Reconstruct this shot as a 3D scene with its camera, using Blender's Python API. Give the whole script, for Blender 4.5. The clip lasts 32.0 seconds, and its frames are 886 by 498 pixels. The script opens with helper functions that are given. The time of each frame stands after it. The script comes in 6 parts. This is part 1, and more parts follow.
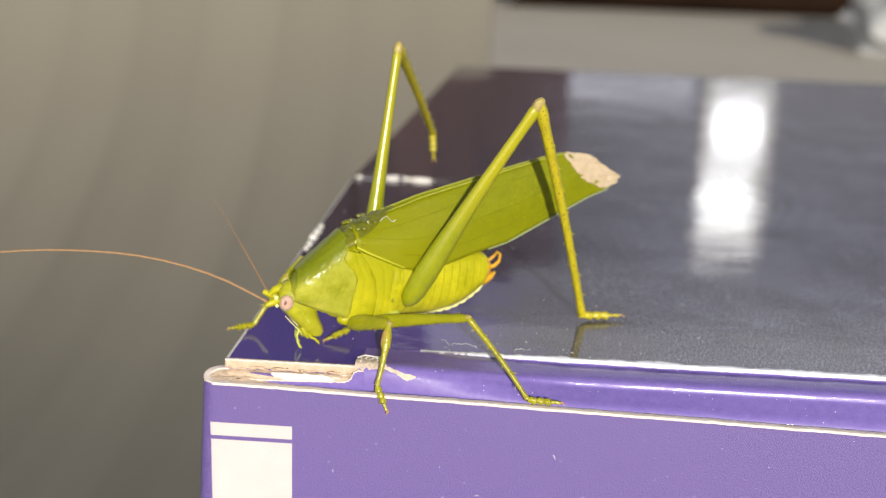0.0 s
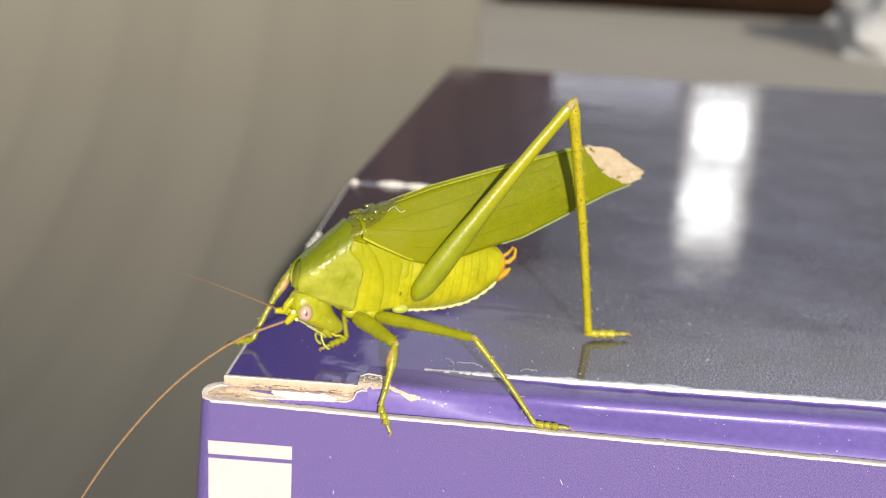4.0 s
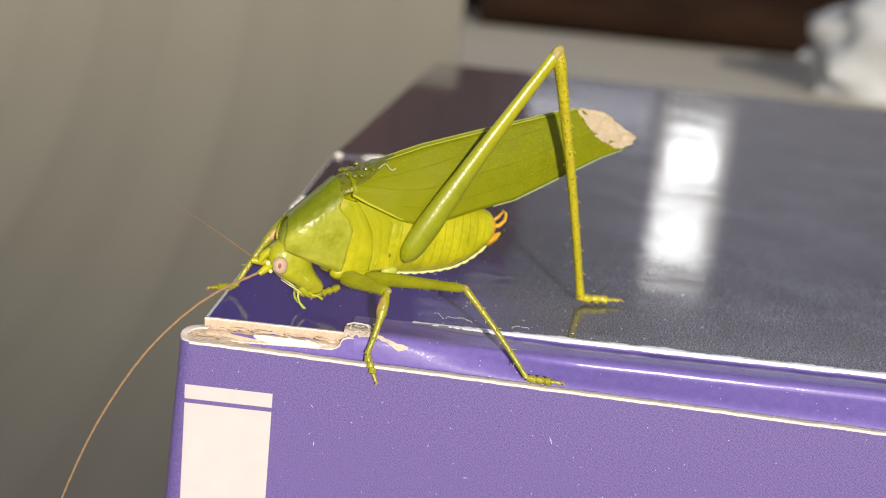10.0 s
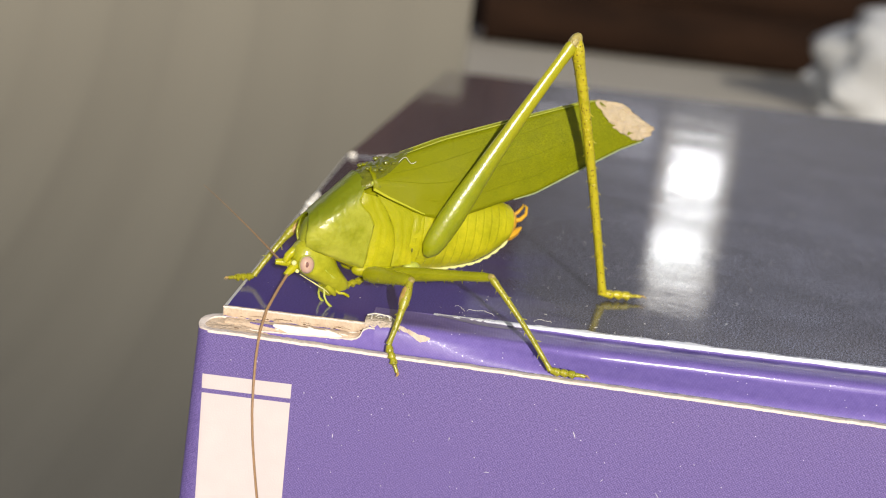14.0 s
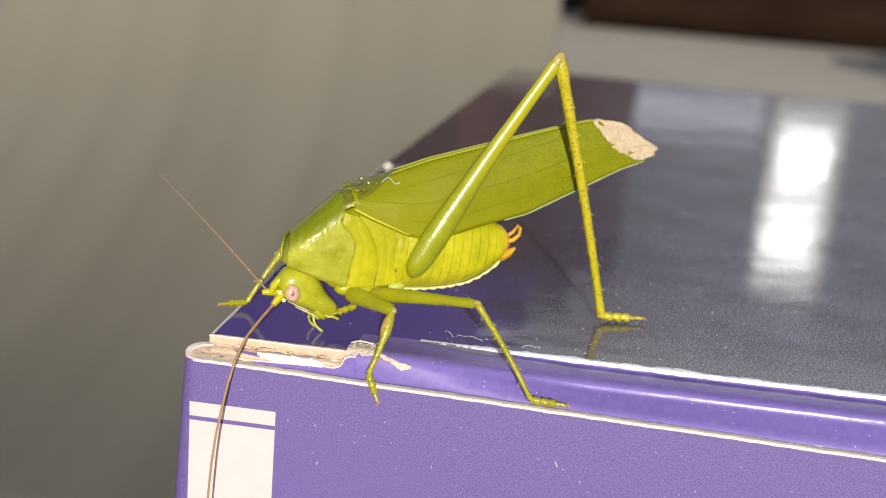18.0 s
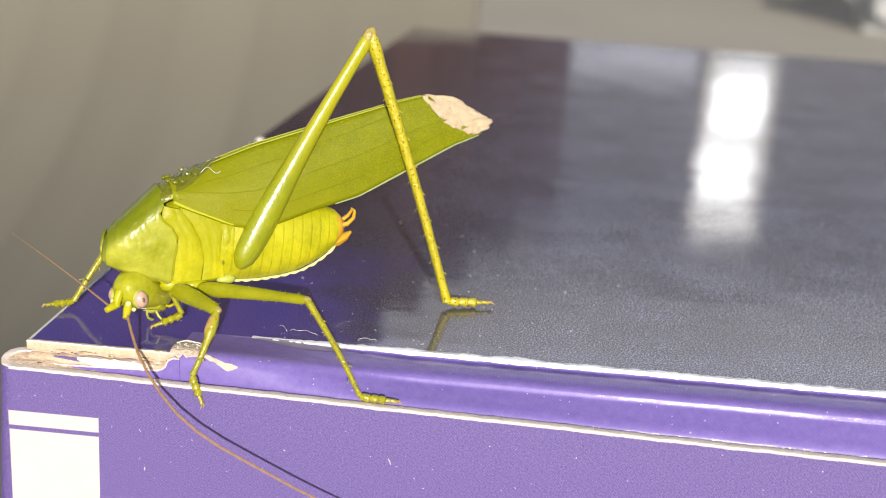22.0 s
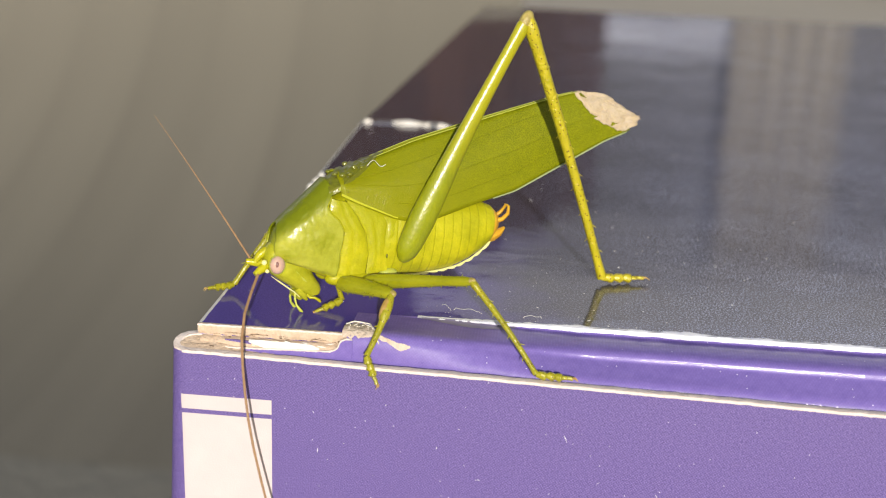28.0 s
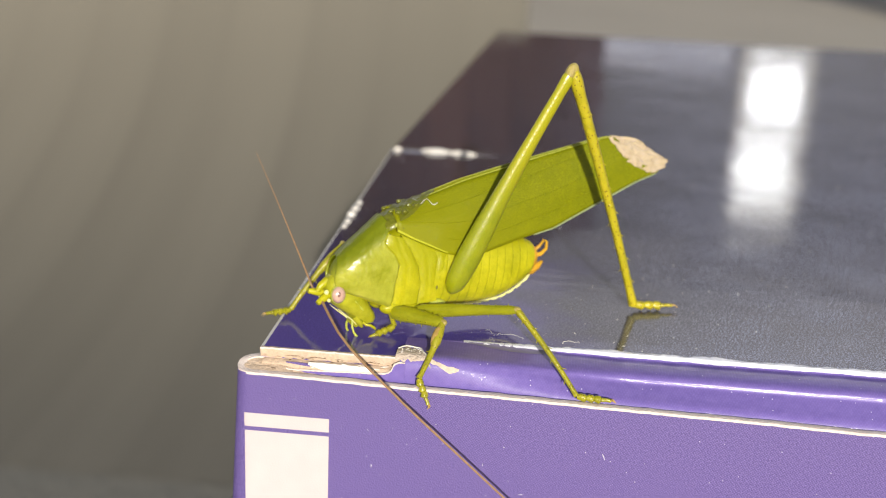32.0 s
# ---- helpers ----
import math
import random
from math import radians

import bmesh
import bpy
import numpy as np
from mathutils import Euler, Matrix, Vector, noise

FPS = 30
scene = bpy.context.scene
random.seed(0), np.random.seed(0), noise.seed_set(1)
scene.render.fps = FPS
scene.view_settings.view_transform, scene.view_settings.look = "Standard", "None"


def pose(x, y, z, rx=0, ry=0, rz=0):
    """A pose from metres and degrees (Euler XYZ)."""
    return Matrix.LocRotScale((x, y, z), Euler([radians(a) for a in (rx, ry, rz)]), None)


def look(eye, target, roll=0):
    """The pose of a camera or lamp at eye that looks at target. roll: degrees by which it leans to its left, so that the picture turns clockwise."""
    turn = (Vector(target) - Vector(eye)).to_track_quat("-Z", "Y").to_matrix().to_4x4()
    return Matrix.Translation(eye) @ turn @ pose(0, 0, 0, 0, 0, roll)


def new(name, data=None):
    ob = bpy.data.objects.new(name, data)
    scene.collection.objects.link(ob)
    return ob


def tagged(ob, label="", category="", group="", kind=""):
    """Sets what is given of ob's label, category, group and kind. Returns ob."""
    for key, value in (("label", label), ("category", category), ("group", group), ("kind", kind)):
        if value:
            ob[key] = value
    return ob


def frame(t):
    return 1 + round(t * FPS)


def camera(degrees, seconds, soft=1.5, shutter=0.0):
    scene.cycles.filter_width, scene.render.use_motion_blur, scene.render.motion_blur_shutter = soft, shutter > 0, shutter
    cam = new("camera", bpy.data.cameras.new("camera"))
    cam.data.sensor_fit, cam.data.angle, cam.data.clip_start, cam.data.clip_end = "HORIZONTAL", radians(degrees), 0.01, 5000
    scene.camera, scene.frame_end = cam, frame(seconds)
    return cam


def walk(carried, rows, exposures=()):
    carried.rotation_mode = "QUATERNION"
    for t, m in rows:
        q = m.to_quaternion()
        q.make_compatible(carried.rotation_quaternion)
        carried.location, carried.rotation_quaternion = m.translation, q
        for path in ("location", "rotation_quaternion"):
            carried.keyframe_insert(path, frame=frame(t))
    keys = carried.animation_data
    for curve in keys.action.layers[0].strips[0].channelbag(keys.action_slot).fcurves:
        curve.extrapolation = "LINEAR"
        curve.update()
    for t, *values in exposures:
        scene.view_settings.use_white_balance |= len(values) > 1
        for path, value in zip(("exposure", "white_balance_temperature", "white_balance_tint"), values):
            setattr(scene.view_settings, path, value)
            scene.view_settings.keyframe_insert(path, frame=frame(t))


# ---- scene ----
MM = 0.001
TOP = 300.0            # height of the box's lid over the floor, mm

# seconds, eye in mm from the lid's front left corner, yaw, pitch, roll in degrees
PATH = [
    (0, 38.65, -143.26, 55.93, -3.59, -15.21, 2.01),
    (0.5, 38.51, -141.75, 59.16, -2.91, -15.92, 2.5),
    (1, 39.12, -141.93, 59.52, -3.31, -15.69, 2.48),
    (1.5, 37.96, -138.4, 59.11, -3.08, -15.72, 2.69),
    (2, 36.39, -136.83, 56.49, -2.88, -15.07, 2.76),
    (2.5, 36.01, -141.8, 60.86, -2.71, -15.8, 3.03),
    (3, 36.7, -137.84, 58.89, -2.71, -15.72, 3.01),
    (3.5, 35.51, -138.71, 57.73, -2.79, -15.61, 3.1),
    (5.5, 34.57, -138.37, 54.72, -2.11, -14.87, 3.82),
    (6, 34.69, -138.04, 52.54, -2.32, -15.3, 3.61),
    (6.5, 33.79, -138.28, 52.21, -2.29, -15.63, 3.53),
    (7, 33.44, -138.52, 52.28, -2.18, -15.68, 3.65),
    (7.5, 32.94, -139.38, 53.31, -1.98, -15.7, 3.9),
    (8, 34.23, -138.89, 52.5, -2.18, -15.25, 3.99),
    (8.5, 32.9, -139.54, 52.2, -2.15, -14.9, 4.45),
    (9, 28.54, -139.82, 50.91, -2.11, -14.56, 5.01),
    (9.5, 28.82, -139.13, 49.56, -2.04, -14.24, 5.52),
    (10, 32.4, -136.18, 47.1, -1.2, -14.31, 5.96),
    (10.5, 31.4, -135.31, 46.59, -1.23, -14.3, 6.09),
    (11, 32.59, -135.25, 43.88, -1.04, -14.69, 6.22),
    (11.5, 31.41, -136.31, 43.43, -1.25, -14.5, 6.15),
    (12, 29.86, -136.83, 43.74, -1.29, -14.14, 6.17),
    (12.5, 30.04, -137.07, 43.47, -1.46, -13.94, 6.16),
    (13, 31.9, -136.07, 42.68, -1.07, -13.71, 6.41),
    (13.5, 31.33, -135.24, 43.68, -1.13, -13.39, 6.54),
    (14, 30.11, -134.89, 43.16, -1.34, -13.52, 6.52),
    (14.5, 29.73, -135.35, 43.75, -1.32, -13.46, 6.61),
    (16.5, 37.08, -133.59, 47.96, -3.09, -13.92, 5.93),
    (17, 43.32, -131.63, 49.28, -4.68, -14.16, 5.32),
    (17.5, 46.47, -131.72, 48.81, -5.66, -14.59, 4.98),
    (18, 44.26, -132.27, 49.33, -6.4, -14.65, 4.79),
    (18.5, 45.75, -132.07, 49.15, -6.32, -14.88, 4.77),
    (19, 45.21, -129.38, 49.97, -6.6, -14.98, 4.61),
    (19.5, 44.96, -129.97, 50, -6.73, -14.85, 4.49),
    (20, 45.49, -128.32, 49, -6.38, -14.79, 4.38),
    (20.5, 41.69, -127.81, 48.49, -6.01, -14.91, 4.19),
    (21, 42.35, -126.29, 46.68, -5.09, -15.96, 4.04),
    (21.5, 50.46, -122.52, 50.56, -3.81, -16.74, 3.98),
    (22, 56.82, -124.78, 53.57, -3.47, -16.77, 3.79),
    (22.5, 45.85, -122.52, 47.83, -5.39, -17.24, 2.85),
    (23, 41.35, -120.3, 49.58, -6.02, -16.99, 2.81),
    (23.5, 41.85, -131.26, 51.48, -5.55, -17.01, 2.84),
    (24, 36.46, -115.24, 46.79, -5.4, -17.14, 3.12),
    (24.5, 36.39, -124.59, 48.06, -5.47, -15.33, 2.75),
    (26.5, 36.95, -122.25, 51.64, -4.51, -17.89, 3.13),
    (27, 42.22, -121.1, 51.62, -3.85, -17.8, 3.24),
    (27.5, 39.46, -118.98, 54.64, -4.52, -17.28, 2.76),
    (28, 41.35, -125.11, 51.99, -5.14, -17.75, 2.16),
    (28.5, 40.32, -128.54, 55.11, -4.93, -17.45, 2.3),
    (29, 37.12, -128.31, 54.54, -5.19, -17.63, 2.18),
    (29.5, 37.52, -127.91, 54.48, -4.95, -17.7, 2.31),
    (30, 37.23, -127.01, 54.57, -5.15, -17.63, 2.27),
    (30.5, 36.15, -132.19, 57.18, -5.23, -17, 2.28),
    (31, 37.67, -133.81, 56.45, -5.01, -17.04, 2.54),
    (31.5, 38.52, -134.4, 58.13, -4.74, -16.78, 2.72),
    (32, 36.14, -134.97, 56.83, -5.07, -17.11, 2.52),
]
cam = camera(40.0, 32.0, 1.1)
cam.data.dof.use_dof = True
cam.data.dof.focus_distance = 0.146
cam.data.dof.aperture_fstop = 25.0


def eye_pose(x, y, z, yaw, pitch, roll):
    return pose(x * MM, y * MM, (z + TOP) * MM, 90 + pitch, 0, -yaw) @ pose(0, 0, 0, 0, 0, roll)


walk(cam, [(t, eye_pose(*p)) for t, *p in PATH],
     [(0.0, 0.17), (3.0, 0.23), (6.0, 0.14), (9.0, 0.1), (11.0, -0.02), (14.0, 0.0), (17.0, 0.1), (20.0, 0.14), (21.0, 0.2), (22.0, 0.32), (23.0, 0.1), (24.0, -0.04), (27.0, 0.1), (30.0, 0.05), (32.0, 0.12)])

# ---- light ----
SUN_AZ, SUN_EL = 169.5, 16.5
sun_way = Vector((math.sin(radians(SUN_AZ)) * math.cos(radians(SUN_EL)), math.cos(radians(SUN_AZ)) * math.cos(radians(SUN_EL)), math.sin(radians(SUN_EL))))
sun = new("sun", bpy.data.lights.new("sun", "SUN"))
sun.data.energy, sun.data.angle, sun.data.color = 4.5, radians(0.55), (1.0, 0.95, 0.86)
sun.matrix_world = look(sun_way * 5, (0, 0, 0))
world = bpy.data.worlds.new("sky")
scene.world = world
world.use_nodes = True
sky = world.node_tree.nodes.new("ShaderNodeTexSky")
sky.sky_type, sky.sun_disc = "NISHITA", False
sky.sun_elevation, sky.sun_rotation = radians(SUN_EL), radians(SUN_AZ)
world.node_tree.links.new(sky.outputs[0], world.node_tree.nodes["Background"].inputs[0])
world.node_tree.nodes["Background"].inputs[1].default_value = 0.075


# ---- materials ----
def material(name, colour, rough=0.5, second=None, scale=300.0, amount=0.6, bump=0.0, bump_scale=2000.0, coat=0.0, coat_rough=0.08, sss=0.0,
             sss_radius=(0.001, 0.0008, 0.0002), specks=None, speck_scale=2500.0, speck_size=0.12, spec=0.5, stretch=(1, 1, 1), detail=4.0, bump_kind="NOISE", emit=0.0, per_piece=0.0, grain=0.5, net=None, weave=None, coat_ior=1.5):
    m = bpy.data.materials.new(name)
    m.use_nodes = True
    t = m.node_tree
    n, link = t.nodes, t.links.new
    b = n["Principled BSDF"]
    b.inputs["Roughness"].default_value = rough
    b.inputs["Specular IOR Level"].default_value = spec
    b.inputs["Coat Weight"].default_value = coat
    b.inputs["Coat Roughness"].default_value = coat_rough
    b.inputs["Coat IOR"].default_value = coat_ior
    b.inputs["Subsurface Weight"].default_value = sss
    b.inputs["Subsurface Radius"].default_value = sss_radius
    b.inputs["Subsurface Scale"].default_value = 1.0
    place = n.new("ShaderNodeTexCoord")
    fit = n.new("ShaderNodeMapping")
    fit.inputs["Scale"].default_value = stretch
    link(place.outputs["Object"], fit.inputs["Vector"])
    out = None
    if second:
        big = n.new("ShaderNodeTexNoise")
        big.inputs["Scale"].default_value, big.inputs["Detail"].default_value, big.inputs["Roughness"].default_value = scale, detail, grain
        link(fit.outputs[0], big.inputs["Vector"])
        ramp = n.new("ShaderNodeValToRGB")
        ramp.color_ramp.elements[0].position, ramp.color_ramp.elements[1].position = 0.5 - amount / 2.4, 0.5 + amount / 2.4
        ramp.color_ramp.elements[0].color, ramp.color_ramp.elements[1].color = (*colour, 1), (*second, 1)
        link(big.outputs["Fac"], ramp.inputs[0])
        out = ramp.outputs[0]
    else:
        b.inputs["Base Color"].default_value = (*colour, 1)
    if net:
        # a net of fine lines: colour, cells to the metre, half width of a line
        mesh = n.new("ShaderNodeTexVoronoi")
        mesh.feature = "DISTANCE_TO_EDGE"
        mesh.inputs["Scale"].default_value = net[1]
        link(fit.outputs[0], mesh.inputs["Vector"])
        line = n.new("ShaderNodeMapRange")
        line.inputs["From Min"].default_value, line.inputs["From Max"].default_value = 0.0, net[2]
        line.inputs["To Min"].default_value, line.inputs["To Max"].default_value = 0.8, 0.0
        link(mesh.outputs["Distance"], line.inputs["Value"])
        over = n.new("ShaderNodeMix")
        over.data_type = "RGBA"
        link(line.outputs[0], over.inputs["Factor"])
        link(out, over.inputs["A"])
        over.inputs["B"].default_value = (*net[0], 1)
        out = over.outputs["Result"]
    if weave:
        # printed screen of dots, two crossing sets of slanting lines: period in metres, strength
        dots = None
        for slant in (38, -52):
            turn = n.new("ShaderNodeMapping")
            turn.inputs["Rotation"].default_value = (0, radians(slant), 0)
            link(place.outputs["Object"], turn.inputs["Vector"])
            bands = n.new("ShaderNodeTexWave")
            bands.bands_direction = "X"
            bands.inputs["Scale"].default_value = 0.314 / weave[0]
            bands.inputs["Distortion"].default_value, bands.inputs["Detail"].default_value, bands.inputs["Detail Scale"].default_value = 2.2, 3.0, 1.2
            link(turn.outputs[0], bands.inputs["Vector"])
            if dots:
                both = n.new("ShaderNodeMath")
                both.operation = "MULTIPLY"
                link(dots, both.inputs[0])
                link(bands.outputs["Fac"], both.inputs[1])
                dots = both.outputs[0]
            else:
                dots = bands.outputs["Fac"]
        level = n.new("ShaderNodeMapRange")
        level.inputs["To Min"].default_value, level.inputs["To Max"].default_value = 1 - weave[1] * 0.4, 1 + weave[1]
        link(dots, level.inputs["Value"])
        tone = n.new("ShaderNodeHueSaturation")
        link(level.outputs[0], tone.inputs["Value"])
        link(out, tone.inputs["Color"])
        out = tone.outputs[0]
    if specks:
        cells = n.new("ShaderNodeTexVoronoi")
        cells.inputs["Scale"].default_value = speck_scale
        link(fit.outputs[0], cells.inputs["Vector"])
        edge = n.new("ShaderNodeMath")
        edge.operation = "LESS_THAN"
        edge.inputs[1].default_value = speck_size
        link(cells.outputs["Distance"], edge.inputs[0])
        some = n.new("ShaderNodeSeparateColor")
        link(cells.outputs["Color"], some.inputs[0])
        few = n.new("ShaderNodeMath")
        few.operation = "GREATER_THAN"
        few.inputs[1].default_value = specks[3]
        link(some.outputs[0], few.inputs[0])
        both = n.new("ShaderNodeMath")
        both.operation = "MULTIPLY"
        link(edge.outputs[0], both.inputs[0])
        link(few.outputs[0], both.inputs[1])
        mix = n.new("ShaderNodeMix")
        mix.data_type = "RGBA"
        link(both.outputs[0], mix.inputs["Factor"])
        if out:
            link(out, mix.inputs["A"])
        else:
            mix.inputs["A"].default_value = (*colour, 1)
        mix.inputs["B"].default_value = (*specks[:3], 1)
        out = mix.outputs["Result"]
    if per_piece:
        info = n.new("ShaderNodeObjectInfo")
        span = n.new("ShaderNodeMapRange")
        span.inputs["To Min"].default_value, span.inputs["To Max"].default_value = 1 - per_piece, 1 + per_piece
        link(info.outputs["Random"], span.inputs["Value"])
        hue = n.new("ShaderNodeHueSaturation")
        link(span.outputs[0], hue.inputs["Value"])
        if out:
            link(out, hue.inputs["Color"])
        else:
            hue.inputs["Color"].default_value = (*colour, 1)
        out = hue.outputs[0]
    if out:
        link(out, b.inputs["Base Color"])
    if bump:
        if bump_kind == "CELLS":
            fine = n.new("ShaderNodeTexVoronoi")
            fine.feature = "DISTANCE_TO_EDGE"
            fine.inputs["Scale"].default_value = bump_scale
            link(fit.outputs[0], fine.inputs["Vector"])
            flat = n.new("ShaderNodeMath")
            flat.operation = "MINIMUM"
            flat.inputs[1].default_value = 0.12
            link(fine.outputs["Distance"], flat.inputs[0])
            height = flat.outputs[0]
        else:
            fine = n.new("ShaderNodeTexNoise")
            fine.inputs["Scale"].default_value, fine.inputs["Detail"].default_value = bump_scale, 3.0
            link(fit.outputs[0], fine.inputs["Vector"])
            height = fine.outputs["Fac"]
        push = n.new("ShaderNodeBump")
        push.inputs["Strength"].default_value = 1.0
        push.inputs["Distance"].default_value = bump
        link(height, push.inputs["Height"])
        link(push.outputs[0], b.inputs["Normal"])
        if coat:
            link(push.outputs[0], b.inputs["Coat Normal"])
    if emit:
        b.inputs["Base Color"].default_value = (0.04, 0.04, 0.045, 1)
        b.inputs["Emission Color"].default_value = (*colour, 1)
        b.inputs["Emission Strength"].default_value = emit
    return m


def lid_material():
    """Glossy lid: purple towards the front corner, nearly black over the rest, with fine sparkling dust, denser to the
    right.
    """
    m = bpy.data.materials.new("glossy_dark_purple_lid")
    m.use_nodes = True
    t = m.node_tree
    n, link = t.nodes, t.links.new
    b = n["Principled BSDF"]
    place = n.new("ShaderNodeTexCoord").outputs["Object"]

    def grain(scale, detail, rough=0.6):
        g = n.new("ShaderNodeTexNoise")
        g.inputs["Scale"].default_value, g.inputs["Detail"].default_value, g.inputs["Roughness"].default_value = scale, detail, rough
        link(place, g.inputs["Vector"])
        return g.outputs["Fac"]

    def span(value, a0, a1, b0, b1):
        r = n.new("ShaderNodeMapRange")
        r.interpolation_type = "SMOOTHSTEP"
        for slot, v in zip(("From Min", "From Max", "To Min", "To Max"), (a0, a1, b0, b1)):
            r.inputs[slot].default_value = v
        link(value, r.inputs["Value"])
        return r.outputs[0]

    def calc(op, p, q):
        c = n.new("ShaderNodeMath")
        c.operation = op
        for slot, v in zip(c.inputs, (p, q)):
            if isinstance(v, float):
                slot.default_value = v
            else:
                link(v, slot)
        return c.outputs[0]

    def mixed(factor, p, q):
        c = n.new("ShaderNodeMix")
        c.data_type = "RGBA"
        link(factor, c.inputs["Factor"])
        for slot, v in (("A", p), ("B", q)):
            if isinstance(v, tuple):
                c.inputs[slot].default_value = (*v, 1)
            else:
                link(v, c.inputs[slot])
        return c.outputs["Result"]

    axes = n.new("ShaderNodeSeparateXYZ")
    link(place, axes.inputs[0])
    x, y = axes.outputs[0], axes.outputs[1]
    stain = grain(55, 4.0)
    drift = calc("MULTIPLY", calc("SUBTRACT", stain, 0.5), 0.03)
    corner = calc("MULTIPLY", span(calc("ADD", x, drift), 0.024, 0.046, 1.0, 0.0), span(calc("ADD", y, drift), 0.022, 0.06, 1.0, 0.0))
    fine = grain(4600, 1.0, 0.7)
    purple = mixed(span(fine, 0.35, 0.65, 0.0, 1.0), (0.060, 0.040, 0.27), (0.088, 0.062, 0.37))
    black = mixed(grain(900, 8.0, 0.8), (0.010, 0.008, 0.018), (0.034, 0.031, 0.066))
    lid_colour = mixed(corner, black, purple)
    dusty = calc("MULTIPLY", span(x, 0.024, 0.075, 0.03, 1.0), span(stain, 0.3, 0.7, 0.55, 1.0))
    specks = calc("MULTIPLY", span(fine, 0.48, 0.68, 0.0, 1.0), dusty)
    link(mixed(specks, lid_colour, (0.58, 0.63, 0.92)), b.inputs["Base Color"])
    b.inputs["Roughness"].default_value = 0.5
    b.inputs["Specular IOR Level"].default_value = 0.12
    b.inputs["Coat Weight"].default_value = 1.0
    link(span(calc("ADD", dusty, calc("MULTIPLY", stain, 0.5)), 0.2, 1.4, 0.035, 0.07), b.inputs["Coat Roughness"])
    waves = n.new("ShaderNodeBump")
    waves.inputs["Strength"].default_value, waves.inputs["Distance"].default_value = 1.0, 0.000013
    link(grain(420, 3.0, 0.5), waves.inputs["Height"])
    sparkle = n.new("ShaderNodeBump")
    sparkle.inputs["Strength"].default_value, sparkle.inputs["Distance"].default_value = 1.0, 0.0000045
    link(calc("MULTIPLY", fine, dusty), sparkle.inputs["Height"])
    link(waves.outputs[0], sparkle.inputs["Normal"])
    link(sparkle.outputs[0], b.inputs["Coat Normal"])
    return m


def two_tone(m, colour, a, b, lo, hi):
    """Let a skin pass into another colour across the slanting line z = a + b * u (mm), between lo and hi above it."""
    n, link = m.node_tree.nodes, m.node_tree.links
    base = n["Principled BSDF"].inputs["Base Color"]
    under = base.links[0].from_socket
    axes = n.new("ShaderNodeSeparateXYZ")
    link.new(n["Texture Coordinate"].outputs["Object"], axes.inputs[0])
    slope = n.new("ShaderNodeMath")
    slope.operation, slope.inputs[1].default_value = "MULTIPLY_ADD", -b
    link.new(axes.outputs[0], slope.inputs[0])
    link.new(axes.outputs[2], slope.inputs[2])
    span = n.new("ShaderNodeMapRange")
    span.interpolation_type = "SMOOTHSTEP"
    span.inputs["From Min"].default_value, span.inputs["From Max"].default_value = (a + lo) * MM, (a + hi) * MM
    link.new(slope.outputs[0], span.inputs["Value"])
    mix = n.new("ShaderNodeMix")
    mix.data_type = "RGBA"
    link.new(span.outputs[0], mix.inputs["Factor"])
    link.new(under, mix.inputs["A"])
    mix.inputs["B"].default_value = (*colour, 1)
    link.new(mix.outputs["Result"], base)
    return m


PURPLE = material("printed_purple_board", (0.056, 0.034, 0.165), 0.5, (0.215, 0.155, 0.42), 4200, 0.3, 0.00005, 4200, 0.12, 0.35,
                  specks=(0.72, 0.68, 0.82, 0.55), speck_scale=1000, speck_size=0.06, detail=15.0, grain=0.85, weave=(0.00025, 0.4))
LID = lid_material()
FOLD = material("purple_fold", (0.128, 0.090, 0.33), 0.4, (0.235, 0.172, 0.48), 900, 0.6, 0.00002, 3500, 0.45, 0.09, coat_ior=1.3, spec=0.2, specks=(0.7, 0.66, 0.8, 0.7), speck_scale=1100, speck_size=0.08, detail=14.0, grain=0.85, weave=(0.00025, 0.1))
CREST = material("worn_glare_crest", (0.95, 0.95, 0.98), 0.3, (0.72, 0.72, 0.85), 900, 0.6, 0.0001, 3000, 0.6, 0.15, detail=8.0)
GREY_OVAL = material("grey_oval_print", (0.25, 0.23, 0.30), 0.45, (0.17, 0.14, 0.26), 500, 0.9, 0.00003, 3000)
CREAM = material("raw_cardboard_edge", (0.88, 0.78, 0.72), 0.85, (0.72, 0.58, 0.50), 900, 0.8, 0.00015, 3500, detail=8.0, grain=0.7)
KRAFT = material("torn_board_ply", (0.68, 0.53, 0.40), 0.9, (0.47, 0.345, 0.24), 900, 0.7, 0.0003, 2000, detail=8.0, grain=0.7)
PIT_SHADE = material("torn_pit_shade", (0.10, 0.06, 0.035), 0.95, (0.18, 0.11, 0.06), 900, 0.8)
TORN = material("torn_cream_ply", (0.74, 0.62, 0.52), 0.9, (0.50, 0.385, 0.29), 1200, 0.7, 0.0003, 2500, detail=8.0, grain=0.7)
PAPER = material("white_paper_ply", (0.86, 0.82, 0.76), 0.7, (0.78, 0.72, 0.64), 500, 0.6, 0.00003, 3000)
INK_WHITE = material("unprinted_white", (0.58, 0.495, 0.50), 0.55, (0.64, 0.55, 0.55), 300, 0.8, 0.00002, 5000, 0.1, 0.3, detail=8.0)

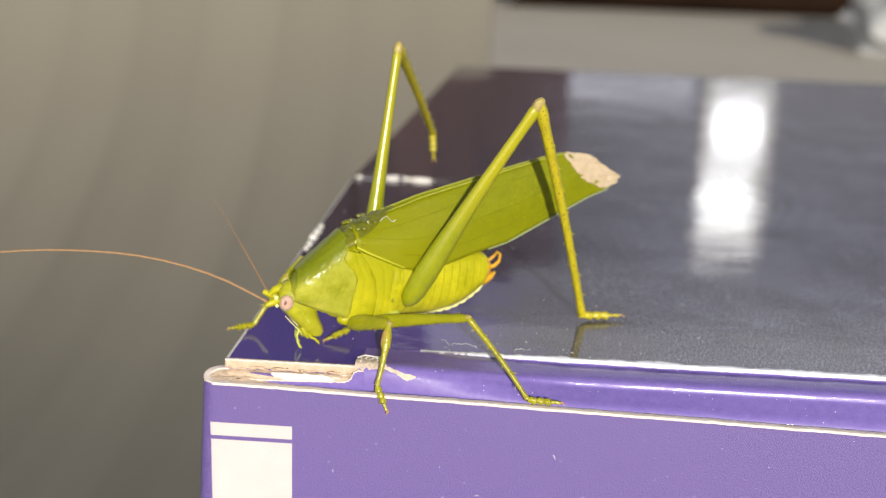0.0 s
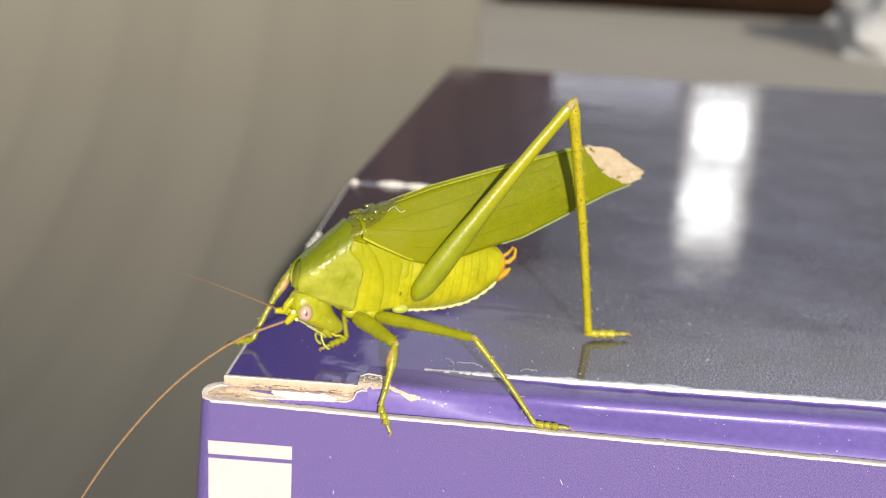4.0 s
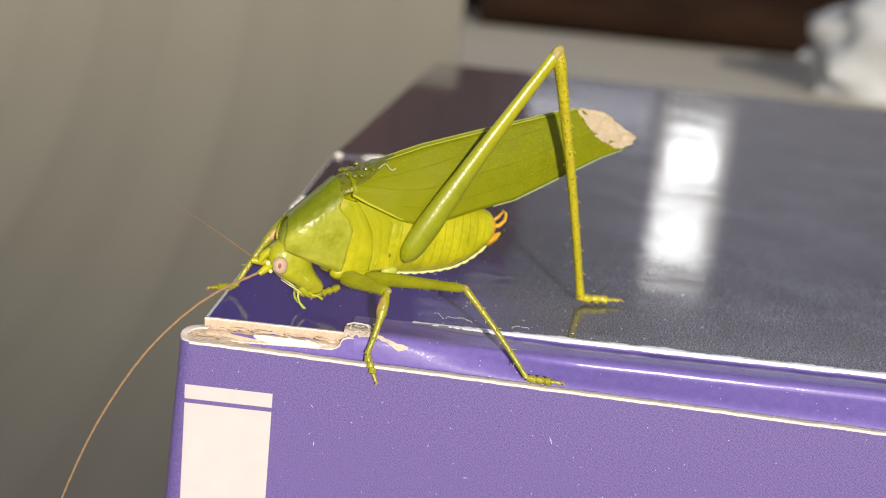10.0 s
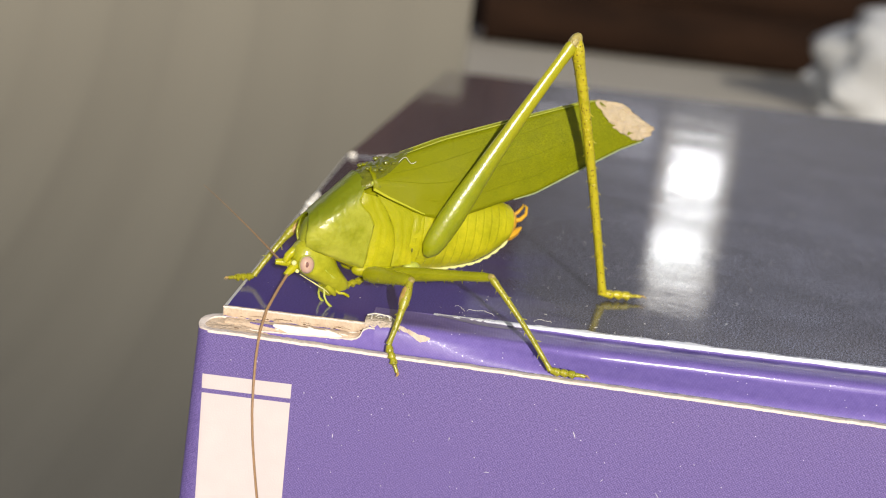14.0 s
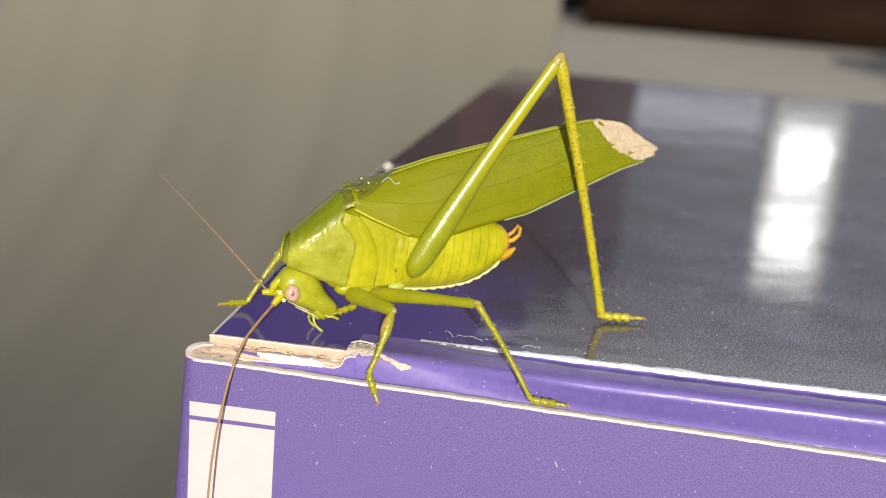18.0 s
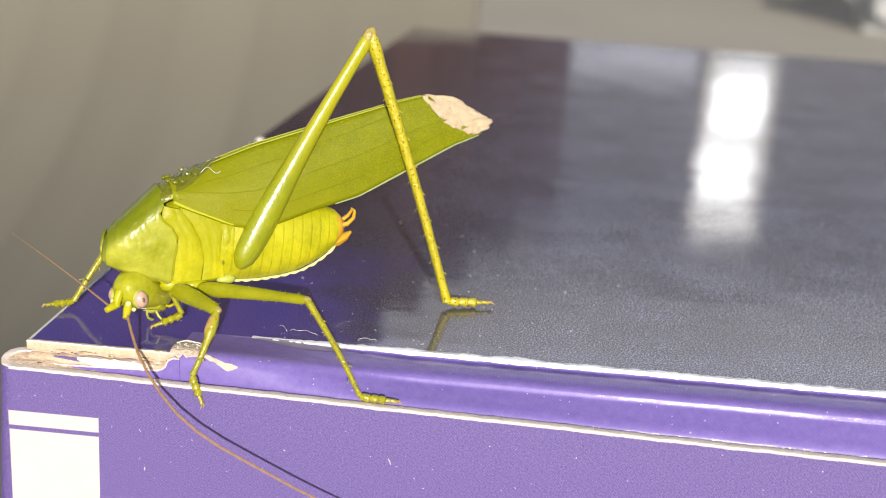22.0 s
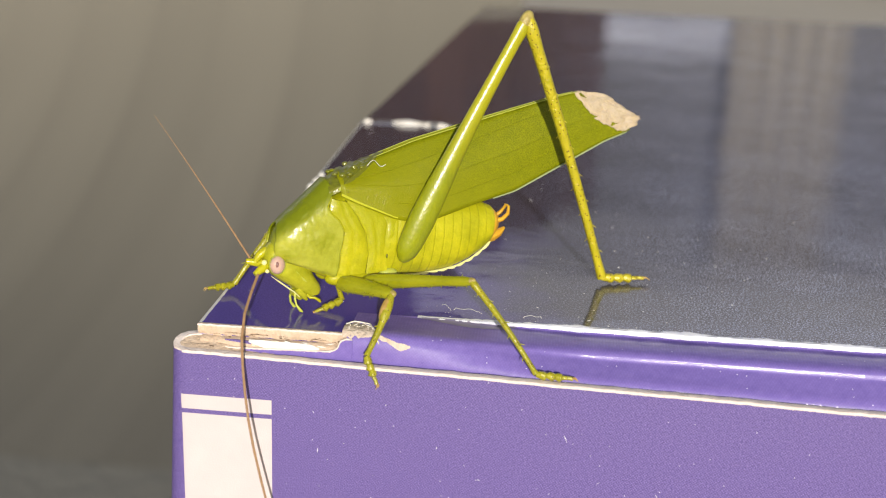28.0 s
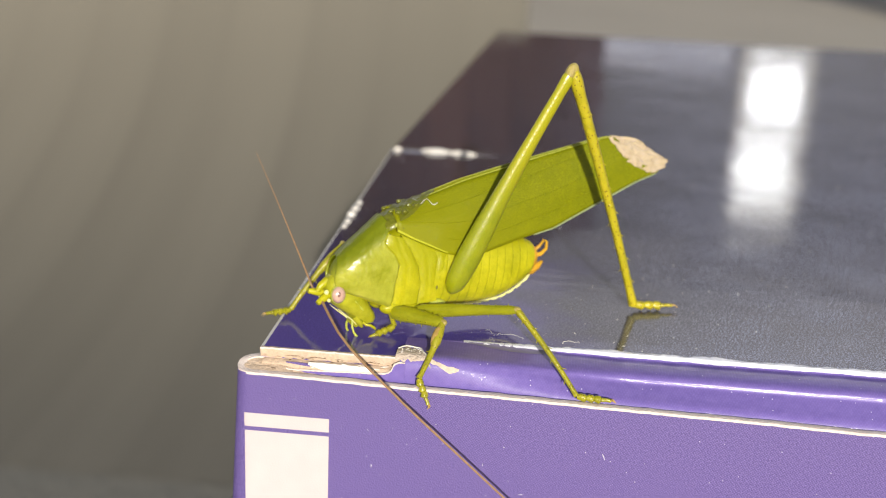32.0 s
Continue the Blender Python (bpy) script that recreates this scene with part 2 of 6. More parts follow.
LIME = material("lime_cuticle", (0.27, 0.275, 0.003), 0.4, (0.56, 0.50, 0.012), 230, 0.5, 0.00008, 1300, 0.3, 0.1, 0.2, detail=9.0, grain=0.7, spec=0.22)
SHIELD_SKIN = material("shield_cuticle", (0.225, 0.245, 0.003), 0.38, (0.48, 0.47, 0.06), 230, 0.45, 0.00007, 1300, 0.35, 0.22, 0.2, detail=7.0, grain=0.6, spec=0.3)
two_tone(SHIELD_SKIN, (0.155, 0.180, 0.003), 16.3, 0.63, -1.9, 0.1)
two_tone(LIME, (0.33, 0.325, 0.004), 12.5, -0.3, -4.0, 4.0)
PUPIL = material("dark_eye_spot", (0.16, 0.07, 0.06), 0.15, (0.26, 0.13, 0.11), 900, 0.8, coat=0.8, coat_rough=0.05)
LEG_GREEN = material("green_leg_cuticle", (0.205, 0.215, 0.003), 0.32, (0.345, 0.335, 0.008), 420, 0.8, 0.00008, 1900, 0.7, 0.1, 0.3, detail=9.0, grain=0.7, spec=0.22)
YELLOW = material("yellow_green_cuticle", (0.30, 0.295, 0.003), 0.42, (0.58, 0.525, 0.012), 260, 0.5, 0.00008, 1300, 0.3, 0.1, 0.25, detail=9.0, grain=0.7, spec=0.22)
WING = material("leaf_green_wing", (0.086, 0.105, 0.001), 0.42, (0.215, 0.225, 0.001), 350, 0.9, 0.0001, 3300, 0.12, 0.22, 0.1, bump_kind="CELLS", stretch=(1, 1, 1.3), spec=0.2, net=((0.26, 0.265, 0.002), 3300, 0.14), detail=8.0, grain=0.7)
PALE_RIM = material("pale_green_rim", (0.50, 0.52, 0.10), 0.4, (0.42, 0.46, 0.05), 600, 0.7, 0.00005, 2000, sss=0.3)
two_tone(YELLOW, (0.30, 0.30, 0.004), 12.0, 0.1, -3.5, 3.0)
WAXY = material("waxy_pale_edge", (0.42, 0.48, 0.30), 0.4, (0.30, 0.36, 0.14), 700, 0.8)
VEIN = material("yellow_wing_vein", (0.55, 0.52, 0.03), 0.4, (0.42, 0.46, 0.03), 500, 0.7)
DRY = material("dry_brown_wing_tip", (0.40, 0.29, 0.16), 0.8, (0.62, 0.50, 0.36), 700, 0.9, 0.0003, 1500, sss=0.2, detail=9.0, grain=0.7)
LEG = material("speckled_leg_cuticle", (0.36, 0.32, 0.006), 0.36, (0.54, 0.45, 0.015), 600, 0.8, 0.0002, 2400, 0.4, 0.2, 0.2, specks=(0.13, 0.075, 0.008, 0.5), speck_scale=2700, speck_size=0.27, detail=8.0)
SHIN = material("olive_leg_cuticle", (0.24, 0.235, 0.006), 0.36, (0.40, 0.36, 0.015), 900, 0.8, 0.00012, 2400, 0.4, 0.2, 0.2, specks=(0.16, 0.11, 0.012, 0.5), speck_scale=3600, speck_size=0.3, detail=8.0)
FEMUR = material("green_femur_cuticle", (0.180, 0.212, 0.002), 0.4, (0.315, 0.328, 0.004), 420, 0.8, 0.00005, 2000, 0.9, 0.27, 0.15, detail=9.0, grain=0.7, coat_ior=1.7, spec=0.1)
KNEE_SKIN = material("pale_tan_knee", (0.50, 0.42, 0.12), 0.45, (0.26, 0.19, 0.05), 1500, 0.8, 0.0002, 2400, 0.2, 0.2, 0.2, detail=8.0, grain=0.7)
two_tone(WING, (0.225, 0.228, 0.002), 0.0, -0.4, 31, 15)
two_tone(FEMUR, (0.37, 0.345, 0.006), 0.0, -1.0, 8, 26)
TAN = material("tan_tympanum", (0.62, 0.40, 0.14), 0.45, (0.36, 0.22, 0.05), 800, 0.7, 0.00005, 2000, sss=0.2)
FACE = material("pale_lime_face", (0.25, 0.265, 0.004), 0.38, (0.50, 0.47, 0.03), 380, 0.55, 0.00008, 1300, 0.35, 0.1, 0.2, detail=9.0, grain=0.7, spec=0.22)
EYE = material("pink_compound_eye", (0.46, 0.25, 0.21), 0.2, (0.66, 0.47, 0.36), 900, 0.9, 0.00001, 9000, 0.8, 0.06, 0.2)
PALE = material("pale_yellow_spot", (0.82, 0.80, 0.35), 0.35, (0.72, 0.70, 0.25), 900, 0.6)
ANTENNA = material("brown_antenna", (0.24, 0.13, 0.06), 0.55, (0.40, 0.25, 0.13), 1500, 0.8)
ORANGE = material("orange_cercus", (0.72, 0.42, 0.03), 0.4, (0.62, 0.30, 0.02), 700, 0.8, sss=0.3)
OLIVE = material("brown_olive_wing_joint", (0.085, 0.095, 0.006), 0.28, (0.20, 0.20, 0.012), 700, 0.9, 0.0003, 1100, 0.6, 0.08, detail=8.0, grain=0.7)
DUST = material("pale_lint", (0.62, 0.62, 0.66), 0.8, (0.75, 0.72, 0.68), 400, 0.7)

FLOOR = material("dusty_concrete_floor", (0.375, 0.337, 0.277), 0.8, (0.455, 0.41, 0.34), 1.6, 0.9, 0.002, 60, detail=8)
PLANK = material("dark_brown_timber", (0.006, 0.003, 0.002), 0.85, (0.032, 0.015, 0.008), 7, 0.7, 0.004, 40, stretch=(0.3, 1, 1), per_piece=0.3, spec=0.08, detail=6.0)
BOARD = material("brown_board", (0.020, 0.011, 0.008), 0.8, (0.075, 0.038, 0.026), 7, 0.8, 0.002, 40, stretch=(1, 1, 0.15), per_piece=0.3, spec=0.2)
# tones of the unseen wall, stepped to grade the reflection in the lid
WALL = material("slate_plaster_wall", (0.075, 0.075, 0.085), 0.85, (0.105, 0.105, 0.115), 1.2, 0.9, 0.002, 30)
BAND = material("grey_reflected_band", (0.16, 0.16, 0.18), 0.85, (0.21, 0.21, 0.235), 1.5, 0.9, 0.002, 30)
BAND_PALE = material("pale_grey_reflected_band", (0.36, 0.365, 0.40), 0.85, (0.43, 0.44, 0.48), 1.5, 0.9, 0.002, 30)
PLASTER = material("pale_reflected_wall", (0.54, 0.57, 0.72), 0.85, (0.62, 0.65, 0.80), 1.5, 0.9, 0.002, 30)
METAL = material("grey_beige_panel", (0.104, 0.098, 0.084), 0.8, (0.150, 0.142, 0.120), 3.0, 0.7, 0.0005, 50, stretch=(4, 0.3, 0.3), per_piece=0.05, detail=5.0)
BLUISH = material("grey_blue_panel", (0.091, 0.096, 0.093), 0.8, (0.134, 0.139, 0.130), 3.0, 0.7, 0.0005, 50, stretch=(4, 0.3, 0.3), per_piece=0.05, detail=5.0)
TAUPE = material("taupe_panel", (0.130, 0.117, 0.093), 0.8, (0.178, 0.162, 0.129), 3.0, 0.7, 0.0005, 50, stretch=(4, 0.3, 0.3), per_piece=0.05, detail=5.0)
MAT = material("worn_grey_mat", (0.17, 0.16, 0.134), 0.9, (0.215, 0.202, 0.172), 4, 0.9, 0.002, 120)
SHEET = material("white_plastic_sheet", (0.39, 0.39, 0.395), 0.5, (0.48, 0.485, 0.50), 6, 0.8, 0.004, 20)
GLASS = material("bright_window_pane", (0.93, 0.97, 1.0), 0.3, emit=6.0)
HAZY = material("hazy_window_pane", (0.93, 0.97, 1.0), 0.3, emit=4.8)
DIM = material("shaded_window_pane", (0.9, 0.94, 1.0), 0.3, emit=0.32)
CLOTH = material("beige_curtain_cloth", (0.20, 0.18, 0.15), 0.9, (0.27, 0.245, 0.205), 12, 0.8, 0.002, 90)
FRAME = material("painted_window_frame", (0.35, 0.34, 0.33), 0.5, (0.28, 0.27, 0.26), 10, 0.8)


# ---- building helpers ----
def finish(name, bm, mat, parent=None, label="", smooth=True):
    me = bpy.data.meshes.new(name)
    bmesh.ops.recalc_face_normals(bm, faces=bm.faces)
    bm.to_mesh(me)
    bm.free()
    me.materials.append(mat)
    if smooth:
        me.polygons.foreach_set("use_smooth", [True] * len(me.polygons))
        me.set_sharp_from_angle(angle=radians(50))
    ob = new(name, me)
    if parent:
        ob.parent = parent
    if label:
        ob["label"] = label
    return ob


part = finish


def empty(name, m=Matrix()):
    ob = new(name)
    ob.empty_display_size = 0.01
    ob.matrix_world = m
    return ob


def rings(bm, sections, caps=True):
    """Skin a row of rings (each a list of points in mm)."""
    made = [[bm.verts.new(Vector(p) * MM) for p in ring] for ring in sections]
    n = len(made[0])
    for a, b in zip(made, made[1:]):
        for i in range(n):
            bm.faces.new((a[i], a[(i + 1) % n], b[(i + 1) % n], b[i]))
    if caps:
        bm.faces.new(made[0][::-1])
        bm.faces.new(made[-1])
    return bm


def oval(centre, side, up, a, b, n=14, power=2.0):
    out = []
    for i in range(n):
        w = 2 * math.pi * i / n
        c, s = math.cos(w), math.sin(w)
        c, s = math.copysign(abs(c) ** (2 / power), c), math.copysign(abs(s) ** (2 / power), s)
        out.append(Vector(centre) + Vector(side) * (a * c) + Vector(up) * (b * s))
    return out


def tube(bm, points, radii, n=8, flat=1.0, up=(0, 0, 1)):
    """A round or flattened limb along points, in mm; flat thins it across."""
    pts = [Vector(p) for p in points]
    rows = []
    for i, p in enumerate(pts):
        way = (pts[min(i + 1, len(pts) - 1)] - pts[max(i - 1, 0)]).normalized()
        side = way.cross(Vector(up))
        side = side.normalized() if side.length > 1e-5 else Vector((0, 1, 0))
        top = side.cross(way).normalized()
        rows.append(oval(p, side, top, radii[i] * flat, radii[i], n))
    return rings(bm, rows)


def ball(bm, centre, r, squash=(1, 1, 1), u=14, v=9):
    m = Matrix.Translation(Vector(centre) * MM) @ Matrix.Diagonal((*[r * MM * s for s in squash], 1))
    bmesh.ops.create_uvsphere(bm, u_segments=u, v_segments=v, radius=1.0, matrix=m)
    return bm


def block(bm, x0, x1, y0, y1, z0, z1, unit=MM):
    m = Matrix.Translation(Vector(((x0 + x1) / 2, (y0 + y1) / 2, (z0 + z1) / 2)) * unit) @ Matrix.Diagonal(((x1 - x0) * unit, (y1 - y0) * unit, (z1 - z0) * unit, 1))
    bmesh.ops.create_cube(bm, size=1.0, matrix=m)
    return bm


def along(x, table):
    """Smoothed reading of a table of (x, value)."""
    if x <= table[0][0]:
        return table[0][1]
    for (a, va), (b, vb) in zip(table, table[1:]):
        if x <= b:
            w = (x - a) / (b - a)
            return va + (vb - va) * w
    return table[-1][1]


def sheet(bm, rows):
    """A grid of quads from rows of points in mm."""
    made = [[bm.verts.new(Vector(p) * MM) for p in row] for row in rows]
    for a, b in zip(made, made[1:]):
        for i in range(len(a) - 1):
            bm.faces.new((a[i], a[i + 1], b[i + 1], b[i]))
    return bm


def slab(bm, rows, push):
    """A board: the grid of rows and its copy moved by push (mm), closed round the rim."""
    push = Vector(push)
    top = [[bm.verts.new(Vector(p) * MM) for p in row] for row in rows]
    low = [[bm.verts.new((Vector(p) + push) * MM) for p in row] for row in rows]
    for grid, flip in ((top, False), (low, True)):
        for r, s in zip(grid, grid[1:]):
            for i in range(len(r) - 1):
                face = (r[i], r[i + 1], s[i + 1], s[i])
                bm.faces.new(face[::-1] if flip else face)
    rim = [g for g in zip(top[0], low[0])] + [(r[-1], s[-1]) for r, s in zip(top[1:], low[1:])] + [g for g in zip(top[-1], low[-1])][-2::-1] + [(r[0], s[0]) for r, s in zip(top, low)][-2:0:-1]
    for (p, q), (r, s) in zip(rim, rim[1:] + rim[:1]):
        bm.faces.new((p, q, s, r))
    return bm


def thick(ob, mm, offset=-1.0):
    mod = ob.modifiers.new("board", "SOLIDIFY")
    mod.thickness, mod.offset = mm * MM, offset
    return ob


def wobble(x, y=0.0, z=0.0, scale=1.0):
    return noise.noise(Vector((x, y, z)) * scale)


def spread(a, b, n, bias=1.0):
    return [a + (b - a) * (i / (n - 1)) ** bias for i in range(n)]


# ---- the place ----
def build_place():
    bm = bmesh.new()
    block(bm, -14, 14, -8, 30, -0.2, 0.0, 1.0)
    tagged(finish("floor", bm, FLOOR, smooth=False), "dusty beige concrete floor lying in sunlight", "floor", kind="structure")
    # unseen wall, stepped paler upward for the lid's reflection, with one bright window
    wy = 6.6
    wall = empty("wall_north")
    tagged(wall, "unseen far wall, slate below and paler in steps upward for the lid's reflection", "wall", kind="structure")
    x0, x1, z0, z1 = 1.02, 1.42, 1.05, 2.06
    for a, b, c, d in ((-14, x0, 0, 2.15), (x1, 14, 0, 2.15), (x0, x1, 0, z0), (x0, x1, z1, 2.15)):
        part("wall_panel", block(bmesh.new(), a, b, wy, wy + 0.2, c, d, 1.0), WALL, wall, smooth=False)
    part("upper_wall", block(bmesh.new(), -14, 14, wy + 0.01, wy + 0.2, 2.85, 5, 1.0), PLASTER, wall, "pale upper wall added to brighten the lid's reflection", smooth=False)
    part("wall_band", block(bmesh.new(), -14, 14, wy + 0.004, wy + 0.2, 2.15, 2.5, 1.0), BAND, wall, "grey step between slate and pale, added for the lid's reflection", smooth=False)
    part("wall_band", block(bmesh.new(), -14, 14, wy + 0.007, wy + 0.2, 2.5, 2.85, 1.0), BAND_PALE, wall, "paler grey step added for the lid's reflection", smooth=False)
    win = empty("window_1", Matrix.Translation(((x0 + x1) / 2, wy, z0)))
    tagged(win, "narrow bright window with cross bars in the dark wall", "window", kind="structure")
    w, h = x1 - x0, z1 - z0
    bars = ((-w / 2, -w / 2 + 0.03, 0, h), (w / 2 - 0.03, w / 2, 0, h), (-w / 2 + 0.03, w / 2 - 0.03, 0, 0.02), (-w / 2 + 0.03, w / 2 - 0.03, h - 0.03, h),
            (-w / 2 + 0.03, w / 2 - 0.03, 0.10, 0.14), (-w / 2 + 0.03, w / 2 - 0.03, 0.48, 0.60))
    for a, b, c, d in bars:
        part("window_frame", block(bmesh.new(), a, b, 0.02, 0.08, c, d, 1.0), FRAME, win, smooth=False)
    l, k = -w / 2 + 0.03, w / 2 - 0.03
    for a, b, c, d, glass in ((l, k, 0.02, 0.10, DIM), (l, k, 0.14, 0.20, DIM), (l, l + 0.04, 0.20, 0.33, DIM), (l + 0.04, k - 0.04, 0.20, 0.33, GLASS), (k - 0.04, k, 0.20, 0.33, DIM),
                              (l, k, 0.33, 0.48, DIM), (l, k - 0.06, 0.60, 0.74, HAZY), (k - 0.06, k, 0.60, 0.74, DIM), (l, k, 0.74, h - 0.03, DIM)):
        part("pane", block(bmesh.new(), a, b, 0.04, 0.05, c, d, 1.0), glass, win, smooth=False)
    # brown boarded screen before the wall, added to darken the lid's reflection
    screen = empty("board_screen", Matrix.Translation((-1.5, 6.3, 0)))
    tagged(screen, "tall screen of dark brown boards added to darken the lid's reflection", "screen", kind="structure")
    plank = None
    tall = (1, 1, 1, 1, 1, 0.97, 0.93, 0.88, 0.82, 0.77, 0.71, 0.66, 0.61, 0.57)
    for i, high in enumerate(tall):
        if plank is None:
            bm = block(bmesh.new(), -0.115, 0.115, -0.02, 0.02, 0, 3.6, 1.0)
            bmesh.ops.bevel(bm, geom=bm.edges, offset=0.006, segments=1, affect="EDGES")
            ob = plank = part("board", bm, BOARD, screen, smooth=False)
        else:
            ob = new("board", plank.data)
            ob.parent = screen
        ob.location, ob.scale = (-1.4 + i * 0.235, 0.006 * (i % 2), 0), (1, 1, high)
    # unseen pale ledge, added as a bright band for the lid to mirror
    bm = block(bmesh.new(), 0.22, 0.95, wy - 0.12, wy, 1.03, 1.13, 1.0)
    bmesh.ops.bevel(bm, geom=bm.edges, offset=0.008, segments=2, affect="EDGES")
    tagged(finish("wall_ledge", bm, PLASTER, smooth=False), "unseen pale ledge added for a bright band in the lid's reflection", "ledge", kind="structure")
    # timber lying across the floor
    logm = empty("timber_beam", Matrix.Translation((0.90, 5.3, 0)))
    tagged(logm, "rough dark brown timber lying across the floor", "timber")
    for k, (za, zb, ya, yb, xa, xb) in enumerate(((0.0, 0.26, -0.17, 0.15, -0.93, 2.6), (0.2, 0.52, -0.12, 0.2, -0.98, 2.4))):
        secs = []
        for i in range(15):
            f = i / 14
            x = (xa + (xb - xa) * f) * 1000
            d = 14 * wobble(x, k, 0, 0.004)
            secs.append(oval((x, (ya + yb) * 500 + d, (za + zb) * 500 + d * 0.2), (0, 1, 0), (0, 0, 1), (yb - ya) * 500, (zb - za) * 500 - abs(d) * 0.1, 12, 4.0))
        part("beam", rings(bmesh.new(), secs), PLANK, logm)
    # crumpled white sheet
    bm = bmesh.new()
    bmesh.ops.create_icosphere(bm, subdivisions=4, radius=1.0)
    for v in bm.verts:
        n = v.co.normalized()
        r = 1 + 0.28 * wobble(n.x, n.y, n.z, 1.7) + 0.16 * wobble(n.x, n.y, n.z, 4.0)
        v.co = Vector((n.x * 0.5 * r, n.y * 0.26 * r, max(0, n.z * 0.26 * r + 0.14)))
    ob = finish("plastic_sheet", bm, SHEET)
    ob.location = (1.55, 3.7, 0)
    tagged(ob, "crumpled heap of white plastic sheeting on the floor", "plastic sheet")
    # low panelled wall behind the box, and the mat on which it stands
    side = empty("panel_wall", Matrix.Translation((-0.55, 1.12, 0)))
    tagged(side, "low wall of grey-beige and bluish panels curving out at the foot", "low wall", kind="structure")
    line = [(-0.62 + 0.62 * math.sin(radians(a)), 0.36 - 0.355 * math.cos(radians(a))) for a in range(0, 91, 6)] + [(0.0, 0.40)]
    made = {}
    for i in range(24):
        tint = (BLUISH, METAL, METAL, BLUISH, TAUPE, METAL)[i % 6] if i < 16 else TAUPE
        if tint not in made:
            rows = [[(x, y * 1000, z * 1000) for y, z in line] for x in (-36, 36)]
            ob = part("panel", slab(bmesh.new(), rows, (0, 30, -4)), tint, side)
            made[tint] = ob.data
        else:
            ob = new("panel", made[tint])
            ob.parent = side
        ob.location = (-1.14 + i * 0.072, 0, 0)
    bm = block(bmesh.new(), -3, 3, -2, 0.52, 0.0, 0.004, 1.0)
    tagged(finish("floor_mat", bm, MAT, smooth=False), "worn grey-brown mat under the box", "mat", kind="structure")


def build_curtain():
    """An unseen hanging cloth, added to cover the mirrored window now and then."""
    rows = [[(-300 + 600 * i / 24, 25 * math.sin(i * 1.3), z) for i in range(25)] for z in (2350, 1900, 1400, 850)]
    ob = finish("curtain", slab(bmesh.new(), rows, (0, 4, 0)), CLOTH)
    ob.location = (2.9, 6.42, 0)
    rail = empty("curtain_rail", Matrix.Translation((2.1, 6.42, 2.36)))
    tagged(rail, "unseen thin metal rail added to carry the cloth", "curtain rail")
    part("rod", tube(bmesh.new(), [(-1250, 0, 0), (0, 0, 0), (1250, 0, 0)], [10, 10, 10], 10), FRAME, rail)
    for x in (-1.2, 1.2):
        part("bracket", block(bmesh.new(), x - 0.012, x + 0.012, 0.0, 0.19, -0.012, 0.012, 1.0), FRAME, rail, smooth=False)
    return tagged(ob, "unseen beige hanging cloth added to cover the mirrored window at times", "curtain")


build_place()
curtain = build_curtain()


# ---- the box ----
FOLD_SHARP = [(9.7, 0.0), (9.6, 0.01), (9.5, 0.02), (9.3, 0.03), (9.0, 0.05), (7.0, 0.12), (5.0, 0.25), (3.6, 0.35), (2.7, 0.25), (2.15, -0.2), (1.85, -1.2), (1.72, -3.5), (1.7, -9.0)]
FOLD_SOFT = [(9.7, 0.0), (9.65, -0.05), (9.6, -0.3), (9.45, -0.68), (7.0, -0.6), (5.6, -0.72), (4.95, -0.92), (4.65, -1.2), (4.5, -1.6), (4.25, -1.95), (3.0, -2.9), (1.45, -4.4), (1.35, -8.0)]
BOX_W, BOX_D = 300.0, 337.0


def spline(table, f):
    """A smooth curve through the points of table, f from 0 to 1."""
    n = len(table) - 1
    i = min(int(f * n), n - 1)
    w = f * n - i
    p = [Vector((*table[max(0, min(n, i + k))], 0)) for k in (-1, 0, 1, 2)]
    q = 0.5 * ((2 * p[1]) + (p[2] - p[0]) * w + (2 * p[0] - 5 * p[1] + 4 * p[2] - p[3]) * w * w + (3 * p[1] - p[0] - 3 * p[2] + p[3]) * w ** 3)
    return q.x, q.y


def fold_point(x, f):
    b = min(1.0, max(0.0, (x - 20) / 30))
    b = b * b * (3 - 2 * b)
    y0, z0 = spline(FOLD_SHARP, f)
    y1, z1 = spline(FOLD_SOFT, f)
    if z1 < -1.6:
        z1 = -1.6 + (z1 + 1.6) * (edge_height(x) + 1.65) / -2.6
    return Vector((x, y0 + (y1 - y0) * b + 0.05 * wobble(x, 0, f, 0.2), z0 + (z1 - z0) * b + 0.04 * wobble(x, 3, f, 0.25)))


def lid_height(x, y):
    wave = 0.05 * wobble(x, y, 0, 0.045) + 0.02 * wobble(x, y, 4, 0.16) + 0.004 * wobble(x * 0.1, y * 0.3, 6)
    crease = 0.3 * math.exp(-(((y - 118 - 0.03 * x) / 1.7) ** 2)) * (0.06 + 0.94 * math.exp(-((x - 8) / 16) ** 2))
    dent = 0.3 * math.exp(-(((y - 68) / 5) ** 2) - ((x - 2) / 3) ** 2)
    near = min(1.0, max(0.0, (y - 9.7) / 4))
    return (wave + crease + dent) * near


def left_edge(y):
    return 1.9 + max(0.0, y - 118) * 0.0475


def edge_height(x):
    return -2.25 - 0.0215 * x + 0.06 * wobble(x, 7, 0, 0.35) + 0.05 * wobble(x, 9, 0, 1.4)


